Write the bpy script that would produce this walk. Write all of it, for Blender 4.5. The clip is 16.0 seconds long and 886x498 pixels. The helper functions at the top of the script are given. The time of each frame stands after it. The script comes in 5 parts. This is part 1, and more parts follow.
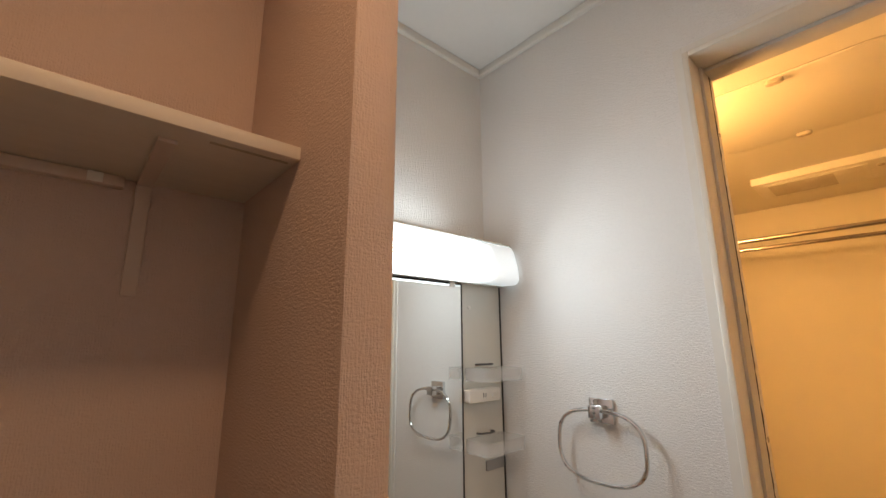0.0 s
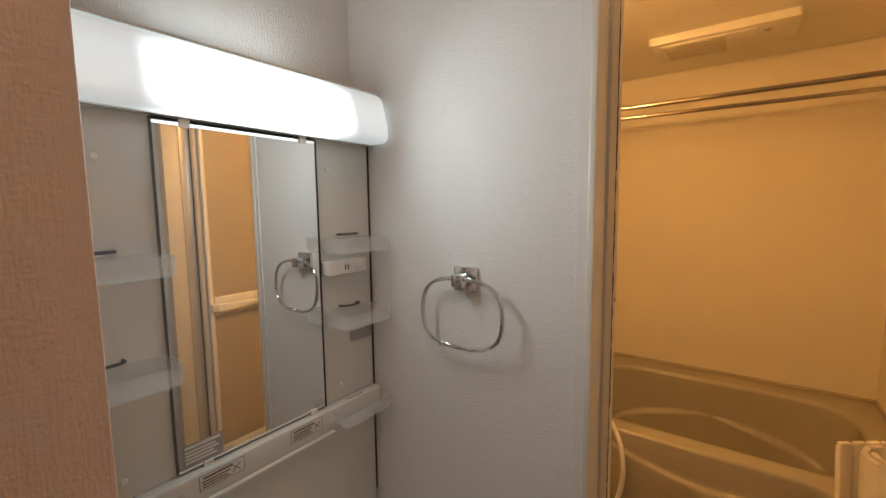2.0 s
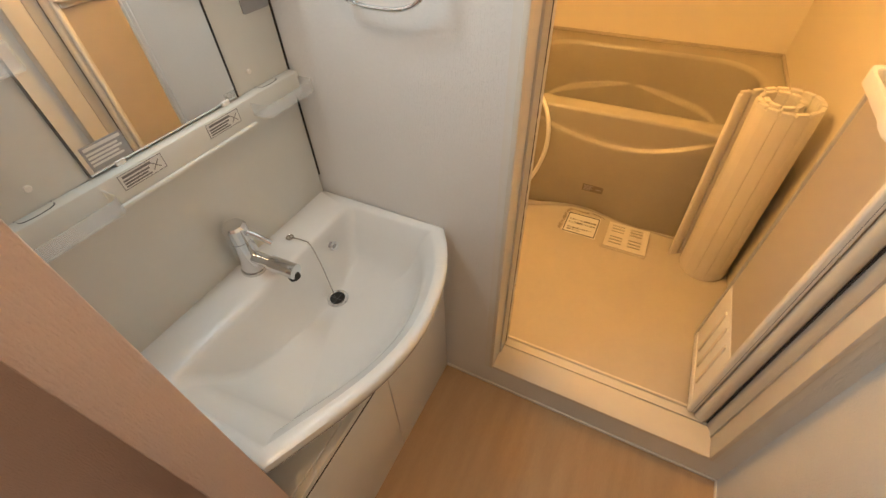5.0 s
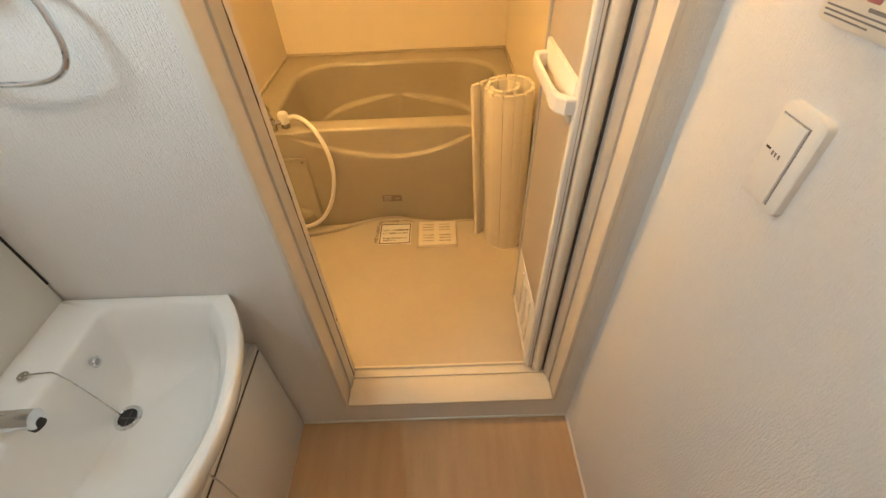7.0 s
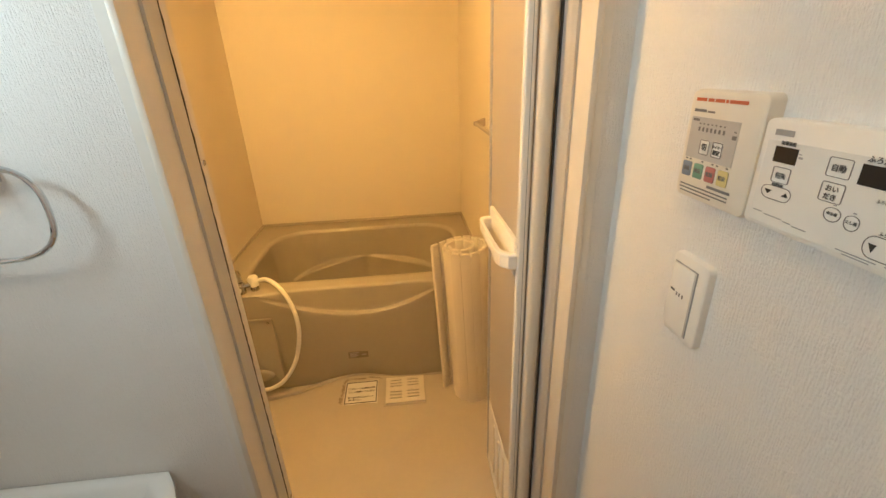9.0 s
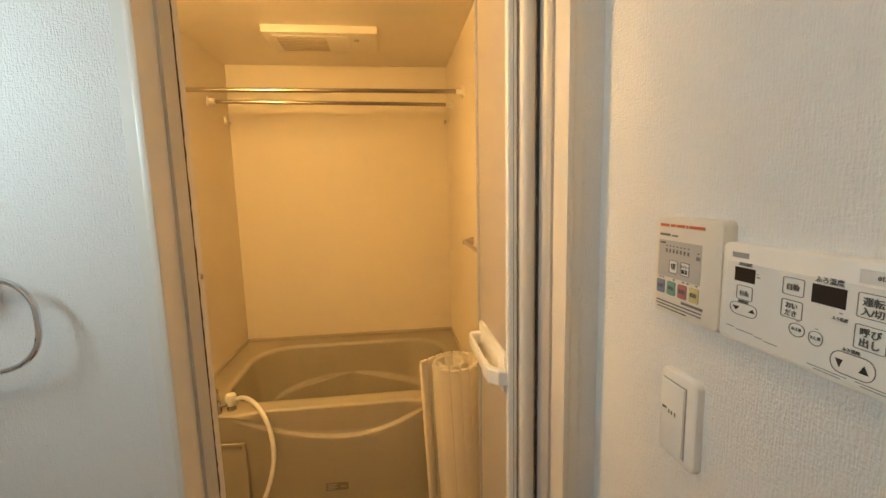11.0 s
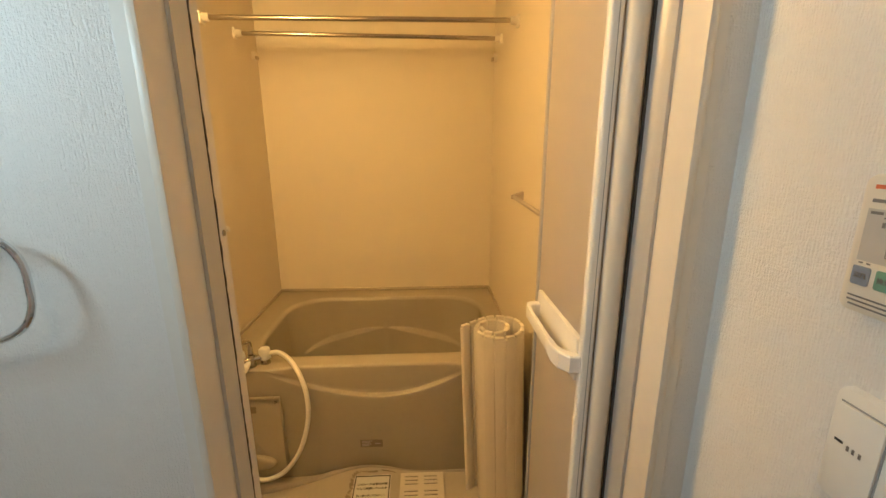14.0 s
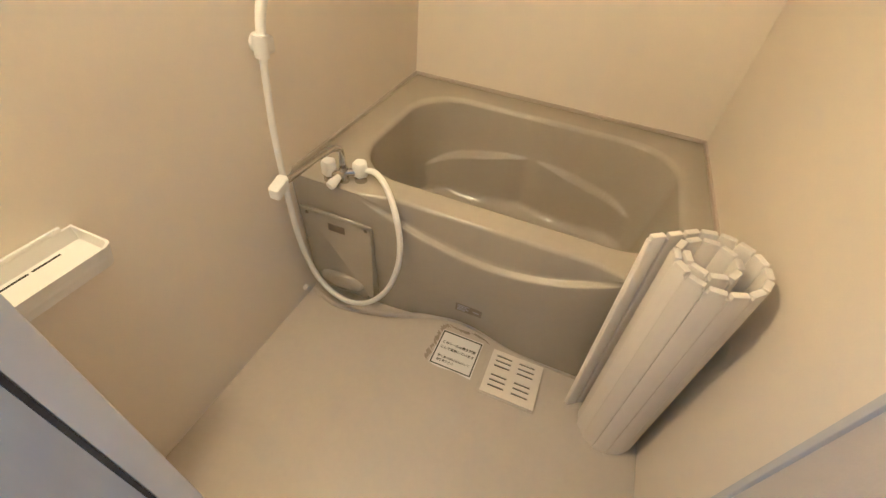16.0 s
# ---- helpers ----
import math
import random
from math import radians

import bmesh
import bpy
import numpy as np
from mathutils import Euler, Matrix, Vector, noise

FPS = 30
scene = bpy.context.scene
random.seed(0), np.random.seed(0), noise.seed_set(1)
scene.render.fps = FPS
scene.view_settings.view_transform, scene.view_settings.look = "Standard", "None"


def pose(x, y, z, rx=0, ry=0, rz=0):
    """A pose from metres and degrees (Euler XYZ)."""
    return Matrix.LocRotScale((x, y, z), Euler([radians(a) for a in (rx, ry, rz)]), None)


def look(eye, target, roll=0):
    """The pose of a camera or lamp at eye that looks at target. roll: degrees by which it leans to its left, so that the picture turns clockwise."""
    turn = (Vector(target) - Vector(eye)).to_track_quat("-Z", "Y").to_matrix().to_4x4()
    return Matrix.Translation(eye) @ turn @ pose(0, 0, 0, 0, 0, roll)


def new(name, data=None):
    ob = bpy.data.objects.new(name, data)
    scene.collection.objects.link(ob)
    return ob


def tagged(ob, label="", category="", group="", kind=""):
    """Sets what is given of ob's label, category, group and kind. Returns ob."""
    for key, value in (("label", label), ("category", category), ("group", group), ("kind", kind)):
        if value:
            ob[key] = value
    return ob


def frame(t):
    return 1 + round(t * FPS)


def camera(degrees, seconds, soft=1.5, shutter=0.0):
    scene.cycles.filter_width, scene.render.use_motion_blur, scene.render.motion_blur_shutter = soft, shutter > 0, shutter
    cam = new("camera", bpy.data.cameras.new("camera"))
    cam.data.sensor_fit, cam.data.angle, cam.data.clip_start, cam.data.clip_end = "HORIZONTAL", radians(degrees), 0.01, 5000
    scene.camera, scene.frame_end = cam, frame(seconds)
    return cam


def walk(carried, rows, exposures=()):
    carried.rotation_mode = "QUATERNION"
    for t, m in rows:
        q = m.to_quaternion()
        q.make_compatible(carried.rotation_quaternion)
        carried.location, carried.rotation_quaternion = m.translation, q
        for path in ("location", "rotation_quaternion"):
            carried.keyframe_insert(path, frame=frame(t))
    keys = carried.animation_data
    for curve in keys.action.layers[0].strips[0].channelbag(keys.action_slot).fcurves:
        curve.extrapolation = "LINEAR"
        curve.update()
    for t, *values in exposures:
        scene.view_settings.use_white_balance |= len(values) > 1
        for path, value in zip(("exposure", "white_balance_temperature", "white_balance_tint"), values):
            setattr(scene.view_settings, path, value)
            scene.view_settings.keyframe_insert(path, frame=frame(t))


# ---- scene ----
cam = camera(93.4, 16.0)
PATH = [
    (0, (0.216, 0.1, 1.465), (-1.244, 1.398, 1.891), -0.3),
    (0.5, (0.167, 0.206, 1.48), (-1.147, 1.684, 1.772), -0.6),
    (1, (0.19, 0.28, 1.475), (-1.05, 1.841, 1.635), -0.9),
    (1.5, (0.194, 0.274, 1.47), (-0.998, 1.88, 1.48), -0.8),
    (2, (0.194, 0.278, 1.463), (-0.983, 1.882, 1.261), -0.7),
    (2.5, (0.186, 0.281, 1.449), (-0.957, 1.858, 0.994), -0.5),
    (3, (0.179, 0.283, 1.44), (-0.913, 1.791, 0.709), -0.1),
    (3.5, (0.171, 0.286, 1.427), (-0.841, 1.702, 0.443), -0.1),
    (5.8, (0.217, 0.356, 1.381), (-0.197, 1.619, -0.114), -3.1),
    (6, (0.238, 0.369, 1.384), (-0.1, 1.655, -0.11), -3.1),
    (6.5, (0.296, 0.383, 1.383), (0.123, 1.745, -0.072), -3.3),
    (7, (0.317, 0.376, 1.394), (0.299, 1.818, 0.009), -2.6),
    (7.5, (0.333, 0.362, 1.397), (0.403, 1.901, 0.122), -2.4),
    (8, (0.342, 0.35, 1.405), (0.454, 1.995, 0.273), -2.7),
    (8.5, (0.342, 0.34, 1.41), (0.48, 2.089, 0.45), -2.4),
    (9, (0.342, 0.333, 1.415), (0.5, 2.165, 0.629), -2.2),
    (9.5, (0.341, 0.329, 1.416), (0.519, 2.222, 0.796), -2.0),
    (10, (0.343, 0.33, 1.417), (0.547, 2.262, 0.942), -1.9),
    (10.2, (0.343, 0.329, 1.417), (0.556, 2.272, 0.994), -1.7),
    (12.3, (0.33, 0.275, 1.426), (0.581, 2.253, 1.271), -0.9),
    (12.5, (0.327, 0.272, 1.424), (0.575, 2.25, 1.271), -0.6),
    (13, (0.315, 0.282, 1.433), (0.548, 2.257, 1.222), -1.1),
    (13.5, (0.284, 0.324, 1.424), (0.479, 2.295, 1.148), -0.3),
    (14, (0.296, 0.47, 1.411), (0.39, 2.407, 0.923), -0.2),
    (14.5, (0.335, 0.64, 1.378), (0.282, 2.495, 0.631), 1.1),
    (15, (0.333, 0.782, 1.357), (0.11, 2.481, 0.324), 2.5),
    (15.5, (0.282, 0.946, 1.341), (-0.063, 2.481, 0.106), 5.1),
    (16, (0.236, 1.074, 1.309), (-0.205, 2.458, -0.066), 6.4),
]
EXPOSURES = [
    (0.0, 0.10, 6500, 8), (0.5, -0.05, 6500, 8), (1.0, -0.20, 6500, 8), (2.0, -0.25, 6500, 8), (3.0, 0.27, 6500, 8), (3.5, 0.55, 6500, 7),
    (6.0, 0.88, 6050, 0), (8.0, 0.76, 5850, -4), (10.0, 0.45, 5800, -6), (12.5, 0.15, 5850, -7), (13.5, 0.11, 5800, -8),
    (14.5, 0.52, 5000, -8), (15.0, 0.67, 4450, -7), (15.5, 0.68, 3860, -5), (16.0, 0.8, 3640, -3),
]
walk(cam, [(t, look(eye, target, roll)) for t, eye, target, roll in PATH], EXPOSURES)

# ---------------------------------------------------------------- light
world = bpy.data.worlds.new("world")
scene.world = world
world.use_nodes = True
world.node_tree.nodes["Background"].inputs["Color"].default_value = (0.02, 0.018, 0.015, 1)
world.node_tree.nodes["Background"].inputs["Strength"].default_value = 0.3
VANITY_LIGHT, BATH_LIGHT, CEILING_LIGHT = 10.0, 76.0, 64.0
VANITY_TUBE = 1.55               # watts thrown out and down by the vanity tube
VANITY_TOP = 0.45               # watts of a fill light added above its housing, for ceiling and wall
COOL = (0.86, 0.95, 1.0)
WARM_BATH = (1.0, 0.525, 0.175)
WARM_ROOM = (1.0, 0.57, 0.29)

# plan: metres
XL, XR = -0.612, 0.70          # washroom side walls
Y0, Y1 = 1.0, 1.11             # wall with the bathroom door
YS = -1.35                     # wall behind the walk
H = 2.318                      # washroom ceiling
BX0, BX1, BY = -0.515, 0.675, 2.765   # bathroom walls
BZ, BH = 0.088, 2.127          # bathroom floor and ceiling
DX0, DX1, DZ0, DZ1 = -0.028, 0.648, 0.112, 2.055  # door frame, outer
PX, PY0, PY1 = -0.168, 0.306, 0.367  # partition beside the basin
NX = -0.545                    # back of the shelf niche


# ---------------------------------------------------------------- materials
def material(name, base, rough=0.5, metal=0.0, vary=0.06, scale=6.0, fine=60.0, bump=0.0, bump_scale=300.0,
             stretch=(1, 1, 1), rough_vary=0.08, coat=0.0, alpha=1.0, transmission=0.0, subsurface=0.0, piece_vary=0.0):
    m = bpy.data.materials.new(name)
    m.use_nodes = True
    nodes, links = m.node_tree.nodes, m.node_tree.links
    b = nodes["Principled BSDF"]
    b.inputs["Metallic"].default_value = metal
    b.inputs["Coat Weight"].default_value = coat
    b.inputs["Alpha"].default_value = alpha
    b.inputs["Transmission Weight"].default_value = transmission
    b.inputs["Subsurface Weight"].default_value = subsurface
    coord = nodes.new("ShaderNodeTexCoord")
    place = nodes.new("ShaderNodeMapping")
    place.inputs["Scale"].default_value = stretch
    links.new(coord.outputs["Object"], place.inputs["Vector"])
    big = nodes.new("ShaderNodeTexNoise")
    big.inputs["Scale"].default_value, big.inputs["Detail"].default_value = scale, 4
    small = nodes.new("ShaderNodeTexNoise")
    small.inputs["Scale"].default_value, small.inputs["Detail"].default_value = fine, 3
    links.new(place.outputs["Vector"], big.inputs["Vector"])
    links.new(place.outputs["Vector"], small.inputs["Vector"])
    add = nodes.new("ShaderNodeMath")
    add.operation = "MULTIPLY_ADD"
    links.new(small.outputs["Fac"], add.inputs[0])
    add.inputs[1].default_value = 0.5
    links.new(big.outputs["Fac"], add.inputs[2])
    ramp = nodes.new("ShaderNodeMapRange")
    ramp.inputs["From Min"].default_value, ramp.inputs["From Max"].default_value = 0.45, 1.05
    ramp.inputs["To Min"].default_value, ramp.inputs["To Max"].default_value = 1 - vary, 1 + vary
    links.new(add.outputs[0], ramp.inputs["Value"])
    value = ramp.outputs["Result"]
    if piece_vary:
        info = nodes.new("ShaderNodeObjectInfo")
        each = nodes.new("ShaderNodeMapRange")
        each.inputs["To Min"].default_value, each.inputs["To Max"].default_value = 1 - piece_vary, 1 + piece_vary
        links.new(info.outputs["Random"], each.inputs["Value"])
        both = nodes.new("ShaderNodeMath")
        both.operation = "MULTIPLY"
        links.new(value, both.inputs[0])
        links.new(each.outputs["Result"], both.inputs[1])
        value = both.outputs[0]
    tint = nodes.new("ShaderNodeVectorMath")
    tint.operation = "SCALE"
    tint.inputs[0].default_value = base
    links.new(value, tint.inputs["Scale"])
    links.new(tint.outputs["Vector"], b.inputs["Base Color"])
    gloss = nodes.new("ShaderNodeMapRange")
    gloss.inputs["To Min"].default_value = max(0.0, rough - rough_vary)
    gloss.inputs["To Max"].default_value = min(1.0, rough + rough_vary)
    links.new(big.outputs["Fac"], gloss.inputs["Value"])
    links.new(gloss.outputs["Result"], b.inputs["Roughness"])
    if bump:
        grain = nodes.new("ShaderNodeTexNoise")
        grain.inputs["Scale"].default_value, grain.inputs["Detail"].default_value = bump_scale, 2
        links.new(place.outputs["Vector"], grain.inputs["Vector"])
        relief = nodes.new("ShaderNodeBump")
        relief.inputs["Strength"].default_value, relief.inputs["Distance"].default_value = bump, 0.002
        links.new(grain.outputs["Fac"], relief.inputs["Height"])
        links.new(relief.outputs["Normal"], b.inputs["Normal"])
    return m


def let_through(m, colour, share):
    """Lets part of the light through, as frosted plastic does."""
    nodes, links = m.node_tree.nodes, m.node_tree.links
    thin = nodes.new("ShaderNodeBsdfTranslucent")
    thin.inputs["Color"].default_value = (*colour, 1)
    mix = nodes.new("ShaderNodeMixShader")
    mix.inputs[0].default_value = share
    links.new(nodes["Principled BSDF"].outputs[0], mix.inputs[1])
    links.new(thin.outputs[0], mix.inputs[2])
    links.new(mix.outputs[0], nodes["Material Output"].inputs["Surface"])
    return m


def wallpaper(name, base, strength=0.5):
    """Embossed vinyl wallpaper: fine upright ribs, broken up by a small pebbled weave."""
    m = material(name, base, 0.75, vary=0.03, scale=3, fine=140)
    nodes, links = m.node_tree.nodes, m.node_tree.links
    b = nodes["Principled BSDF"]
    coord = nodes.new("ShaderNodeTexCoord")

    def grains(scale, stretch, detail):
        place = nodes.new("ShaderNodeMapping")
        place.inputs["Scale"].default_value = stretch
        links.new(coord.outputs["Object"], place.inputs["Vector"])
        grain = nodes.new("ShaderNodeTexNoise")
        grain.inputs["Scale"].default_value, grain.inputs["Detail"].default_value = scale, detail
        links.new(place.outputs["Vector"], grain.inputs["Vector"])
        return grain.outputs["Fac"]

    def blend(a, weight, rest):
        mix = nodes.new("ShaderNodeMath")
        mix.operation = "MULTIPLY_ADD"
        links.new(a, mix.inputs[0])
        mix.inputs[1].default_value = weight
        links.new(rest, mix.inputs[2])
        return mix.outputs[0]
    ribs = grains(400, (1, 1, 0.14), 1)
    pebbles = grains(380, (1, 1, 0.8), 2)
    weave = grains(300, (0.35, 0.35, 1.2), 1)
    height = blend(ribs, 1.1, blend(weave, 0.9, pebbles))
    relief = nodes.new("ShaderNodeBump")
    relief.inputs["Strength"].default_value, relief.inputs["Distance"].default_value = strength, 0.0016
    links.new(height, relief.inputs["Height"])
    links.new(relief.outputs["Normal"], b.inputs["Normal"])
    return m


def glow(name, colour, strength, base=(0.8, 0.8, 0.8), tube=None):
    """A lit lamp cover. tube: (middle y, half length, soft y, middle z, half height, soft z) of the lit tube behind it."""
    m = bpy.data.materials.new(name)
    m.use_nodes = True
    nodes, links = m.node_tree.nodes, m.node_tree.links
    b = nodes["Principled BSDF"]
    b.inputs["Base Color"].default_value = (*base, 1)
    b.inputs["Roughness"].default_value = 0.35
    b.inputs["Emission Color"].default_value = (*colour, 1)
    b.inputs["Emission Strength"].default_value = strength
    if tube:
        coord = nodes.new("ShaderNodeTexCoord")
        split = nodes.new("ShaderNodeSeparateXYZ")
        links.new(coord.outputs["Object"], split.inputs[0])

        def fall(axis, middle, half, soft, low):
            off = nodes.new("ShaderNodeMath")
            off.operation = "SUBTRACT"
            links.new(split.outputs[axis], off.inputs[0])
            off.inputs[1].default_value = middle
            far = nodes.new("ShaderNodeMath")
            far.operation = "ABSOLUTE"
            links.new(off.outputs[0], far.inputs[0])
            ramp = nodes.new("ShaderNodeMapRange")
            ramp.interpolation_type = "SMOOTHSTEP"
            ramp.inputs["From Min"].default_value, ramp.inputs["From Max"].default_value = half - soft, half + soft
            ramp.inputs["To Min"].default_value, ramp.inputs["To Max"].default_value = 1.0, low
            links.new(far.outputs[0], ramp.inputs["Value"])
            return ramp.outputs["Result"]
        both = nodes.new("ShaderNodeMath")
        both.operation = "MULTIPLY"
        links.new(fall("Y", *tube[:3], 0.016), both.inputs[0])
        links.new(fall("Z", *tube[3:], 0.05), both.inputs[1])
        power = nodes.new("ShaderNodeMath")
        power.operation = "MULTIPLY_ADD"
        links.new(both.outputs[0], power.inputs[0])
        power.inputs[1].default_value, power.inputs[2].default_value = strength, 0.45
        links.new(power.outputs[0], b.inputs["Emission Strength"])
    return m


WALLPAPER = wallpaper("wallpaper", (0.80, 0.79, 0.77), 0.8)
PINK_PAPER = wallpaper("pink_wallpaper", (0.68, 0.535, 0.475), 0.6)
CEILING = material("ceiling_paper", (0.82, 0.82, 0.80), 0.85, vary=0.02, bump=0.15, bump_scale=500)
VINYL = material("vinyl_floor", (0.50, 0.35, 0.21), 0.42, vary=0.10, scale=5, fine=70, stretch=(6, 0.8, 1), bump=0.05, bump_scale=180)
TRIM = material("white_trim", (0.78, 0.76, 0.71), 0.45, vary=0.03)
BRACKET = material("bracket_paint", (0.66, 0.54, 0.47), 0.35, vary=0.04)
SHELF = material("shelf_board", (0.76, 0.70, 0.62), 0.5, vary=0.04, stretch=(8, 1, 1), fine=90)
VANITY = material("vanity_plastic", (0.74, 0.74, 0.69), 0.22, vary=0.02, rough_vary=0.05)
CABINET = material("cabinet_laminate", (0.78, 0.77, 0.73), 0.35, vary=0.02)
CERAMIC = material("white_ceramic", (0.83, 0.84, 0.83), 0.10, vary=0.015, rough_vary=0.04, coat=0.3)
TRAY = material("frosted_tray", (0.88, 0.90, 0.90), 0.35, vary=0.03, alpha=0.22)
CHROME = material("chrome", (0.72, 0.73, 0.74), 0.04, 1.0, vary=0.03, rough_vary=0.05)
DULL_CHROME = material("worn_chrome", (0.50, 0.48, 0.45), 0.16, 1.0, vary=0.10, fine=200, rough_vary=0.10)
MIRROR = material("mirror_glass", (0.86, 0.88, 0.87), 0.012, 1.0, vary=0.004, rough_vary=0.008)
DARK = material("dark_gap", (0.03, 0.028, 0.026), 0.7, vary=0.15)
RUBBER = material("door_gasket", (0.05, 0.045, 0.04), 0.75, vary=0.35, fine=220, bump=0.4, bump_scale=400)
BATH_WALL = material("bath_wall_panel", (0.80, 0.73, 0.59), 0.46, vary=0.02, scale=1.3, fine=210, rough_vary=0.03)
BATH_WALL.node_tree.nodes["Principled BSDF"].inputs["Specular IOR Level"].default_value = 0.25
BATH_CEILING = material("bath_ceiling_panel", (0.80, 0.74, 0.62), 0.32, vary=0.02)
BATH_FLOOR = material("bath_floor_pan", (0.555, 0.505, 0.42), 0.42, vary=0.04, scale=5, fine=60, bump=0.25, bump_scale=350)
TUB = material("tub_plastic", (0.42, 0.385, 0.30), 0.22, vary=0.03, scale=3, rough_vary=0.06, coat=0.3)
CAULK = material("bath_caulk", (0.50, 0.43, 0.33), 0.6, vary=0.08)
IVORY = material("ivory_plastic", (0.78, 0.73, 0.63), 0.35, vary=0.03)
WHITE = material("white_plastic", (0.86, 0.84, 0.79), 0.32, vary=0.025)
SLAT = material("lid_slat_plastic", (0.78, 0.73, 0.64), 0.45, vary=0.04, fine=120, stretch=(1, 1, 0.2), piece_vary=0.045)
ALU = material("grey_aluminium", (0.55, 0.54, 0.52), 0.34, 0.15, vary=0.05, stretch=(1, 1, 0.1), fine=150)
FRAME = material("door_frame_paint", (0.74, 0.69, 0.60), 0.38, vary=0.03)
LEAF = let_through(material("frosted_door_panel", (0.68, 0.62, 0.54), 0.38, vary=0.03, bump=0.25, bump_scale=260), (0.90, 0.86, 0.78), 0.42)
AGED = material("aged_plastic", (0.46, 0.40, 0.34), 0.35, vary=0.06)
ROD = material("steel_rod", (0.50, 0.46, 0.42), 0.10, 1.0, vary=0.05)
KHAKI_LABEL = material("khaki_label", (0.20, 0.17, 0.13), 0.5, vary=0.06)
PAPER = material("paper_label", (0.80, 0.79, 0.75), 0.6, vary=0.03)
GREY_LABEL = material("grey_label", (0.36, 0.36, 0.36), 0.45, vary=0.05)
BLACK = material("black_ink", (0.025, 0.025, 0.025), 0.5)
GREY_INK = material("grey_ink", (0.20, 0.19, 0.18), 0.6)
RED_INK = material("red_ink", (0.62, 0.16, 0.07), 0.6)
DISPLAY = material("display_glass", (0.008, 0.007, 0.007), 0.4)
DARK_INK = material("dark_grey_ink", (0.10, 0.10, 0.10), 0.5)
SILVER_FACE = material("silver_face", (0.55, 0.53, 0.50), 0.4, 0.1)
STRIP = material("grey_strip", (0.72, 0.71, 0.68), 0.45)
BLUE_KEY = material("blue_key", (0.24, 0.28, 0.36), 0.5)
GREEN_KEY = material("green_key", (0.20, 0.37, 0.27), 0.5)
RED_KEY = material("red_key", (0.50, 0.18, 0.16), 0.5)
YELLOW_KEY = material("yellow_key", (0.66, 0.56, 0.24), 0.5)
SOAP_SCUM = material("adhesive_residue", (0.30, 0.26, 0.21), 0.8, vary=0.35, fine=180)
VANITY_GLOW = glow("vanity_diffuser", COOL, VANITY_LIGHT, (0.85, 0.87, 0.88), (0.700, 0.155, 0.045, 1.655, 0.036, 0.020))
BATH_GLOW = glow("bath_lamp_globe", WARM_BATH, BATH_LIGHT)
CEILING_GLOW = glow("ceiling_lamp_cover", WARM_ROOM, CEILING_LIGHT)


# ---------------------------------------------------------------- mesh helpers
def box(bm, x0, x1, y0, y1, z0, z1, bevel=0.0, seg=2):
    made = bmesh.ops.create_cube(bm, size=1.0)["verts"]
    bmesh.ops.transform(bm, verts=made, matrix=Matrix.Translation(((x0 + x1) / 2, (y0 + y1) / 2, (z0 + z1) / 2))
                        @ Matrix.Diagonal((x1 - x0, y1 - y0, z1 - z0, 1)))
    if bevel:
        edges = list({e for v in made for e in v.link_edges})
        bmesh.ops.bevel(bm, geom=edges, offset=bevel, segments=seg, affect="EDGES", profile=0.5)
    return bm


def cyl(bm, p0, p1, r0, r1=None, n=20):
    p0, p1 = Vector(p0), Vector(p1)
    way = p1 - p0
    m = Matrix.Translation((p0 + p1) / 2) @ way.to_track_quat("Z", "Y").to_matrix().to_4x4()
    bmesh.ops.create_cone(bm, cap_ends=True, segments=n, radius1=r0, radius2=r0 if r1 is None else r1, depth=way.length, matrix=m)
    return bm


def ball(bm, c, r, squash=(1, 1, 1), n=16):
    bmesh.ops.create_uvsphere(bm, u_segments=n, v_segments=n // 2, radius=r, matrix=Matrix.Translation(c) @ Matrix.Diagonal((*squash, 1)))
    return bm


def curve_points(points, steps=8, closed=False):
    """A smooth run of points through those given (Catmull-Rom)."""
    p = [Vector(q) for q in points]
    n, out = len(p), []
    for i in range(n if closed else n - 1):
        a, b, c, d = (p[(i + k) % n] if closed else p[min(max(i + k, 0), n - 1)] for k in (-1, 0, 1, 2))
        for s in range(steps):
            t = s / steps
            out.append(0.5 * (2 * b + (c - a) * t + (2 * a - 5 * b + 4 * c - d) * t * t + (3 * b - a - 3 * c + d) * t ** 3))
    return out if closed else out + [p[-1]]


def tube(bm, points, r, n=12, closed=False, radii=None):
    """A round tube along points; radii, where given, one for each point."""
    rings, up = [], None
    count = len(points)
    for i, p in enumerate(points):
        nxt = points[(i + 1) % count] if closed or i < count - 1 else p
        prv = points[i - 1] if closed or i > 0 else p
        way = (nxt - prv).normalized()
        if up is None:
            up = way.orthogonal().normalized()
        up = (up - way * up.dot(way)).normalized()
        side = way.cross(up)
        rr = radii[i] if radii else r
        rings.append([bm.verts.new(p + (up * math.cos(2 * math.pi * k / n) + side * math.sin(2 * math.pi * k / n)) * rr) for k in range(n)])
    for i in range(count if closed else count - 1):
        a, b = rings[i], rings[(i + 1) % count]
        for k in range(n):
            bm.faces.new((a[k], a[(k + 1) % n], b[(k + 1) % n], b[k]))
    if not closed:
        bm.faces.new(rings[0][::-1])
        bm.faces.new(rings[-1])
    return bm


